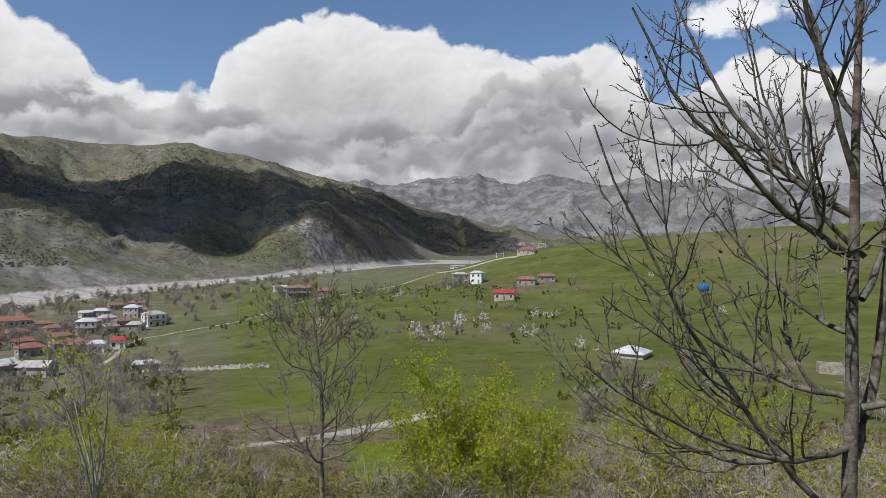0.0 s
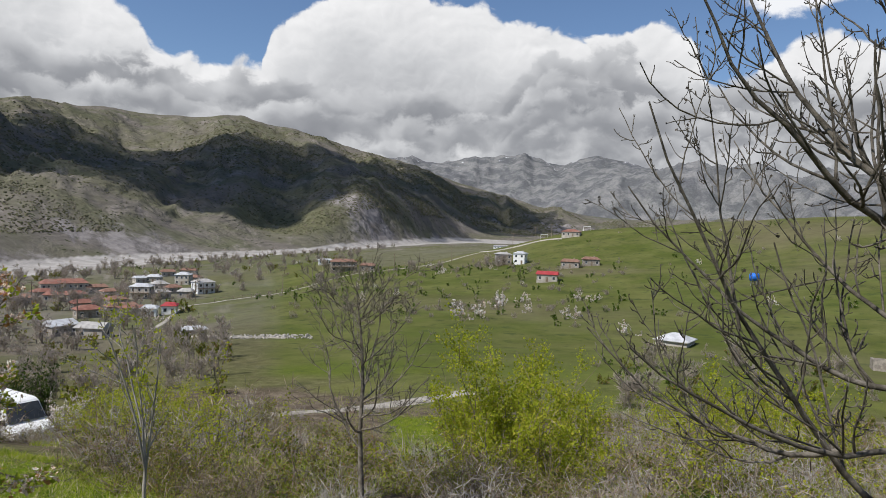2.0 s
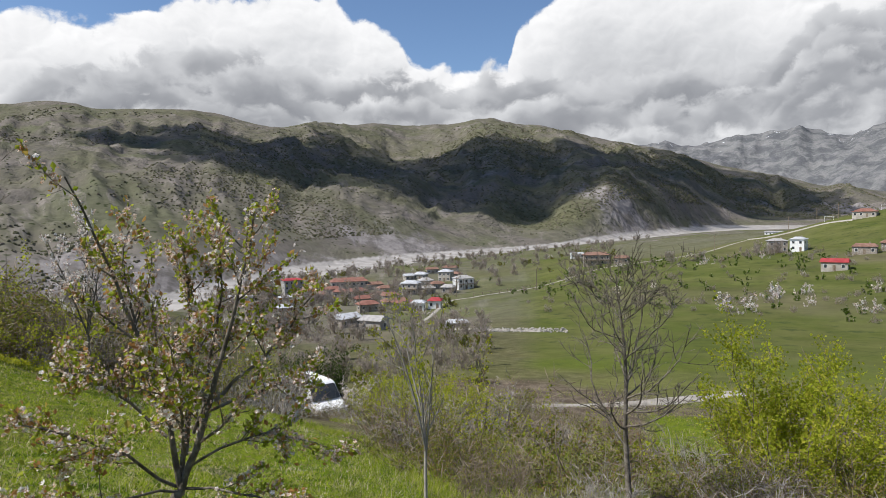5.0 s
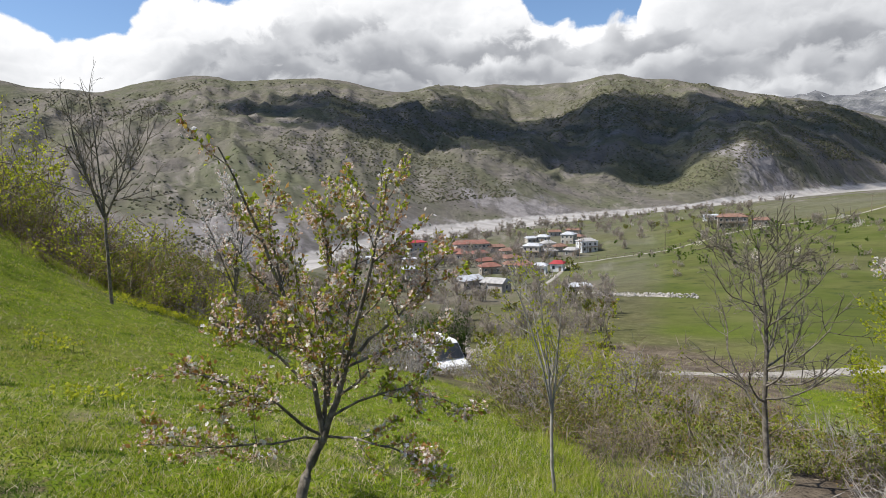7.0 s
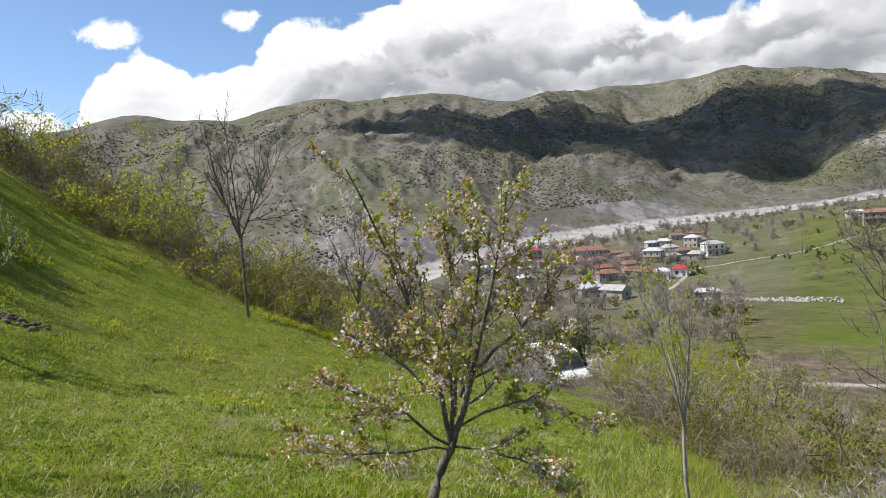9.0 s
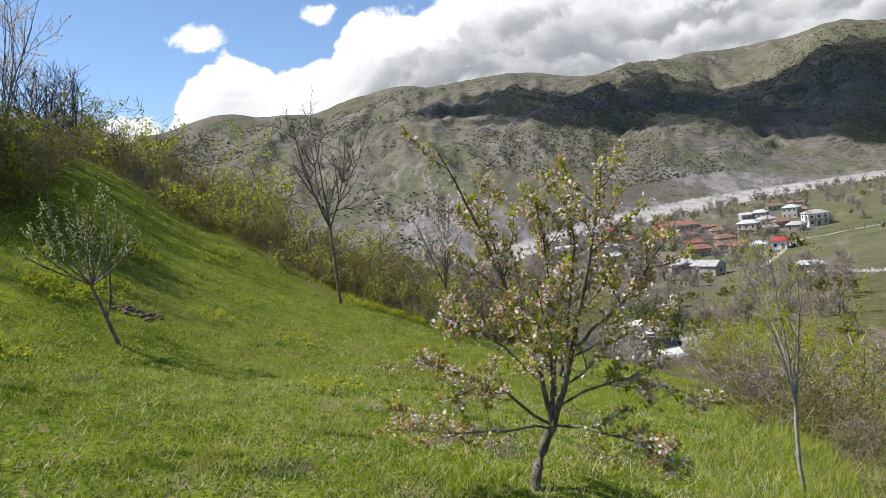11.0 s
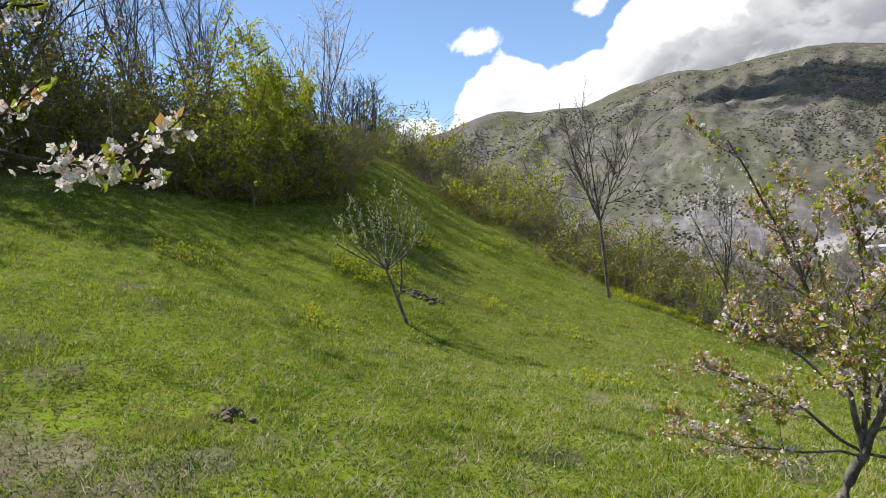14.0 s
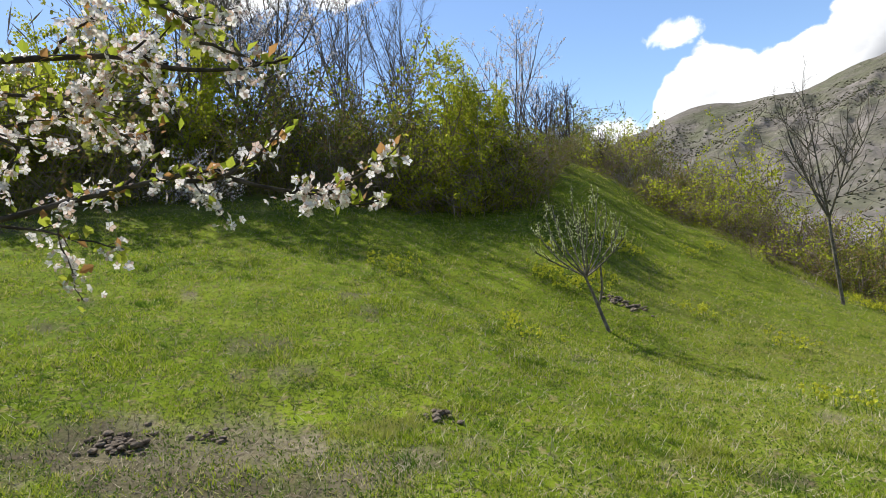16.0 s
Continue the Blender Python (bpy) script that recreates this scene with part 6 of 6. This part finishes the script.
    for _ in range(120):
        az = rng.uniform(8, 44)
        set_at(pick(rng, {"tall": 3, "grey": 2, "leafy": 1}), az, float(np.interp(az, AZ, BANK_NEAR)) * rng.uniform(0.86, 0.985), rng.uniform(0.6, 1.1))
    # the wooded dip between the lane and the village
    for _ in range(150):
        az, r = rng.uniform(22, 66), rng.uniform(50, 140)
        set_at(pick(rng, {"tall": 2.4, "grey": 3, "leafy": 2.2, "brown": 2}), az, r, rng.uniform(0.45, 0.8))
    for _ in range(46):
        az, r = rng.uniform(-34, -8), rng.uniform(45, 95)
        set_at(pick(rng, {"leafy": 2.5, "grey": 1.5, "brown": 2, "green": 1}), az, r, rng.uniform(0.35, 0.7))


far_trees()


def hill_scrub():
    """Low thorn scrub in patches on the mountain slopes."""
    rng = np.random.RandomState(97)
    count = 80000
    az = rng.uniform(-14, 82, count)
    i = ((az + 180) / 0.25).astype(int) % len(AZ)
    r = FOOT[i] + (0.9 * CREST_R[i] - FOOT[i]) * rng.uniform(0, 1, count) ** 1.4
    x, y = -np.sin(np.radians(az)) * r, np.cos(np.radians(az)) * r
    ok = fractal(x / 150, y / 150, 98, 5, 0.65) + 0.12 * fractal(x / 700, y / 700, 99, 2) > rng.uniform(0.46, 0.74, count)
    x, y, r = x[ok], y[ok], r[ok]
    m = len(x)
    size = rng.uniform(0.7, 1.7, m) * np.clip(r / 900, 0.75, 1.7)
    ring = np.arange(4) * math.pi / 2
    shape = np.concatenate([np.column_stack([np.cos(ring), np.sin(ring), np.full(4, -0.3)]), np.column_stack([np.cos(ring + 0.6) * 0.8, np.sin(ring + 0.6) * 0.8, np.full(4, 0.55)]), [[0, 0, 0.9]]])
    v = shape[None] * rng.uniform(0.65, 1.35, (m, 9, 1)) * size[:, None, None]
    v = v + np.column_stack([x, y, ground_at(x, y)])[:, None]
    j = np.arange(4)
    n = (j + 1) % 4
    f = np.concatenate([np.column_stack([j, n, j + 4]), np.column_stack([n, n + 4, j + 4]), np.column_stack([j + 4, n + 4, np.full(4, 8)])])
    faces = (np.arange(m)[:, None, None] * 9 + f[None]).reshape(-1, 3)
    tagged(new("hill_scrub", mesh_from("hill_scrub", v.reshape(-1, 3), faces, SCRUB)), "dull olive scrub in patches on the mountain slopes", "scrub", kind="stuff")


hill_scrub()


# ---- the cloud whose shadow lies on the mountain ----
def shadow_cloud():
    rng = np.random.RandomState(95)
    vs, fs, base = [], [], 0
    height = 1150.0
    rows = [(-4, 1690, 2060), (0, 1540, 2140), (4, 1500, 1970), (8, 1270, 1710), (12, 1110, 1650), (16, 1040, 1630), (20, 960, 1500), (24, 870, 1480),
            (28, 860, 1500), (32, 900, 1280), (36, 770, 1140), (40, 740, 1040), (44, 745, 1120), (48, 890, 1130), (51.5, 920, 1000)]
    for az, r0, r1 in rows:
        for k in range(3):
            r = r0 + (r1 - r0) * (k + 0.5) / 3
            p = spot(az, r)
            c = p + TO_SUN * ((height - p.z) / TO_SUN.z)
            bm = bmesh.new()
            bmesh.ops.create_icosphere(bm, subdivisions=3, radius=1.0)
            wide = max((r1 - r0) / 6 * 1.25, 48)
            for v in bm.verts:
                q = v.co.normalized()
                bump = 1 + 0.35 * (noise.fractal(q * 1.7 + Vector((az, r * 0.01, 3.1)), 1.0, 2.0, 4))
                v.co = Vector((q.x * wide * bump, q.y * wide * bump, q.z * wide * 0.55 * bump)) + c
            bm.verts.index_update()
            vs.append(np.array([tuple(v.co) for v in bm.verts]))
            fs.append(np.array([[v.index for v in f.verts] for f in bm.faces]) + base)
            base += len(bm.verts)
            bm.free()
    ob = new("cloud", mesh_from("cloud", np.concatenate(vs), np.concatenate(fs), CLOUD, True))
    tagged(ob, "broad white cumulus cloud high above the valley", "cloud", kind="structure")


shadow_cloud()


# ---- grass and small growth of the meadow ----
def scatter(rng, count, r0, r1, a0, a1, power=1.0, inside=True):
    """Places on the meadow, thicker near the viewpoint."""
    az = rng.uniform(a0, a1, count)
    r = r0 * (r1 / r0) ** (rng.uniform(0, 1, count) ** power)
    if inside:
        ok = r < meadow_edge(az) + 0.5
        az, r = az[ok], r[ok]
    x, y = -np.sin(np.radians(az)) * r, np.cos(np.radians(az)) * r
    return x, y, r


def blades(rng, x, y, high, wide, lean=0.45):
    """Leaning grass blades."""
    m = len(x)
    p = np.column_stack([x, y, ground_at(x, y) - 0.01])
    turn = rng.uniform(0, 6.283, m)
    s = np.column_stack([np.cos(turn), np.sin(turn), np.zeros(m)]) * (wide * 0.5)[:, None]
    tilt = np.column_stack([rng.normal(0, lean, m), rng.normal(0, lean, m), np.ones(m)])
    up = unit(tilt) * high[:, None]
    bend = np.column_stack([rng.normal(0, 0.35, m), rng.normal(0, 0.35, m), np.zeros(m)]) * high[:, None]
    v = np.stack([p - s, p + s, p + up + bend], 1).reshape(-1, 3)
    i = np.arange(m)[:, None] * 3
    return v, i + [0, 1, 2]


def make_grass():
    rng = np.random.RandomState(101)
    x, y, r = scatter(rng, 760000, 2.0, 30, 18, 140, 0.8)
    thick = fractal(x / 0.6, y / 0.6, 111, 3)
    tuft = fractal(x / 0.17, y / 0.17, 112, 2, 0.6)
    ok = (worn_at(x, y) * 0.85 < rng.uniform(0.05, 1.0, len(x))) & (tuft + 0.25 * thick > rng.uniform(0.42, 0.68, len(x)))
    x, y, r, thick, tuft = x[ok], y[ok], r[ok], thick[ok], tuft[ok]
    tall = (0.010 + 0.075 * thick ** 1.4 * (0.4 + tuft)) * rng.uniform(0.6, 1.4, len(x))
    v, f = blades(rng, x, y, tall, 0.006 + 0.0014 * r, 0.6)
    tagged(new("meadow_grass", mesh_from("meadow_grass", v, f, GRASS)), "short bright green spring grass", "grass", kind="stuff")
    x, y, r = scatter(rng, 80000, 2.0, 24, 25, 140, 0.8)
    v, f = blades(rng, x, y, rng.uniform(0.03, 0.13, len(x)), 0.003 + 0.0007 * r, 1.6)
    tagged(new("dry_stalks", mesh_from("dry_stalks", v, f, STRAW)), "pale dry stalks lying in the grass", "grass", kind="stuff")
    # broad-leaved weeds in clumps
    cx, cy, cr = scatter(rng, 2600, 2.5, 24, 25, 138, 0.9)
    own = np.repeat(np.arange(len(cx)), 26)
    spread = rng.uniform(0.04, 0.22, len(cx))[own]
    x, y = cx[own] + rng.normal(0, 1, len(own)) * spread, cy[own] + rng.normal(0, 1, len(own)) * spread
    p = np.column_stack([x, y, ground_at(x, y) + 0.01])
    v, f = leaves(rng, p, np.tile([0, 0, 1.0], (len(p), 1)), 0.026, 0.01, 0.2, 0.3)
    tagged(new("meadow_weeds", mesh_from("meadow_weeds", v, f, MID_LEAF)), "low dark green weeds among the grass", "weeds", kind="stuff")
    # longer grass along the hedge's foot
    az = rng.uniform(24, 86, 30000)
    r = meadow_edge(az) + rng.normal(0.2, 0.5, len(az))
    x, y = -np.sin(np.radians(az)) * r, np.cos(np.radians(az)) * r
    v, f = blades(rng, x, y, rng.uniform(0.06, 0.24, len(x)) * np.where(az < 42, 0.55, 1.0), np.full(len(x), 0.011))
    tagged(new("hedge_grass", mesh_from("hedge_grass", v, f, GRASS)), "longer grass along the foot of the hedge", "grass", kind="stuff")
    # rough grass below, between the bushes
    az, r = rng.uniform(-38, 36, 190000), 3 * (50 / 3) ** rng.uniform(0, 1, 190000)
    x, y = -np.sin(np.radians(az)) * r, np.cos(np.radians(az)) * r
    ok = fractal(x / 3, y / 3, 121, 3) > 0.45
    x, y, r = x[ok], y[ok], r[ok]
    v, f = blades(rng, x, y, rng.uniform(0.05, 0.20, len(x)), 0.003 + 0.0005 * r)
    slot = (rng.rand(len(x)) < 0.12).astype(int)
    tagged(new("rough_grass", mesh_from("rough_grass", v, f, [GRASS, STRAW], slots=slot)), "rough green and dry grass below the bushes", "grass", kind="stuff")


make_grass()


def spurge_clump(rng, az, r, n=26, wide=0.22):
    p = spot(az, r)
    m = rng.randint(n // 2, n)
    off = rng.normal(0, wide, (m, 2))
    x, y = p.x + off[:, 0], p.y + off[:, 1]
    z = ground_at(x, y)
    at = np.column_stack([x, y, z + rng.uniform(0.08, 0.2, m)]) - np.array(p)
    stem = np.stack([np.column_stack([x, y, z - 0.02]) - np.array(p), at], 1)
    root = tagged(new("spurge_plant"), "clump of yellow-green flowering spurge", "plant", "spurge clumps")
    root.location = p
    v, f = tubes([(stem, np.full((m, 2), 0.004))], (3,))
    tagged(part("stalk_mass", mesh_from("stalk_mass", v, f, MID_LEAF), root), kind="stuff")
    many = np.repeat(at, 7, 0) + rng.normal(0, 0.03, (m * 7, 3))
    v, f = flowers(rng, many, 0.05, 4)
    tagged(part("umbel_mass", mesh_from("umbel_mass", v, f, SPURGE), root), kind="stuff")


def small_growth():
    rng = np.random.RandomState(131)
    for az, r in ((82.8, 12.6), (83.6, 12.9), (82.2, 13.5), (84.6, 12.2), (79.6, 16.5), (78.6, 17.5), (80.2, 17), (62.3, 19.6), (61.4, 19.8), (60.5, 19.9), (59.6, 20), (58.4, 19.9), (57.4, 19.7), (63, 20),
                  (56.2, 19.6), (85, 14.5), (86, 12.5), (99, 11), (72, 22), (74, 20), (68, 12), (74, 13), (90, 8.5), (66, 8)):
        spurge_clump(rng, az, r)
    # earth thrown up by moles, in clods
    ball = bmesh.new()
    bmesh.ops.create_icosphere(ball, subdivisions=2, radius=1.0)
    ball.verts.index_update()
    unit_v, unit_f = np.array([tuple(v.co) for v in ball.verts]), np.array([[v.index for v in f.verts] for f in ball.faces])
    ball.free()
    for az, r, wide, clods in ((123.0, 5.0, 0.17, 60), (117.0, 4.95, 0.10, 14), (98.1, 5.0, 0.11, 22), (80.0, 12.2, 0.30, 60)):
        p = spot(az, r)
        vs, fs = [], []
        for i in range(clods):
            off = rng.normal(0, wide * 0.55, 2)
            size = rng.uniform(0.008, 0.026) * (1.5 if r > 9 else 1.0)
            heap = 0.055 * math.exp(-(off @ off) / wide ** 2)
            k = 1 + 0.38 * np.array([noise.noise(Vector(q) * 1.9 + Vector((i * 3.7, az, r))) for q in unit_v])
            v = unit_v * k[:, None] * size * rng.uniform(0.7, 1.3, 3) * np.array([1.3, 1.3, 0.7])
            x, y = p.x + off[0], p.y + off[1]
            vs.append(v + np.array([off[0], off[1], float(ground_at(x, y)) - p.z + heap * rng.uniform(0.2, 1.0)]))
            fs.append(unit_f + i * len(unit_v))
        me = mesh_from("earth_mound", np.concatenate(vs), np.concatenate(fs), EARTH)
        ob = tagged(new("earth_mound", me), "small mound of dark loose earth in the grass", "mound", kind="stuff")
        ob.location = p


small_growth()
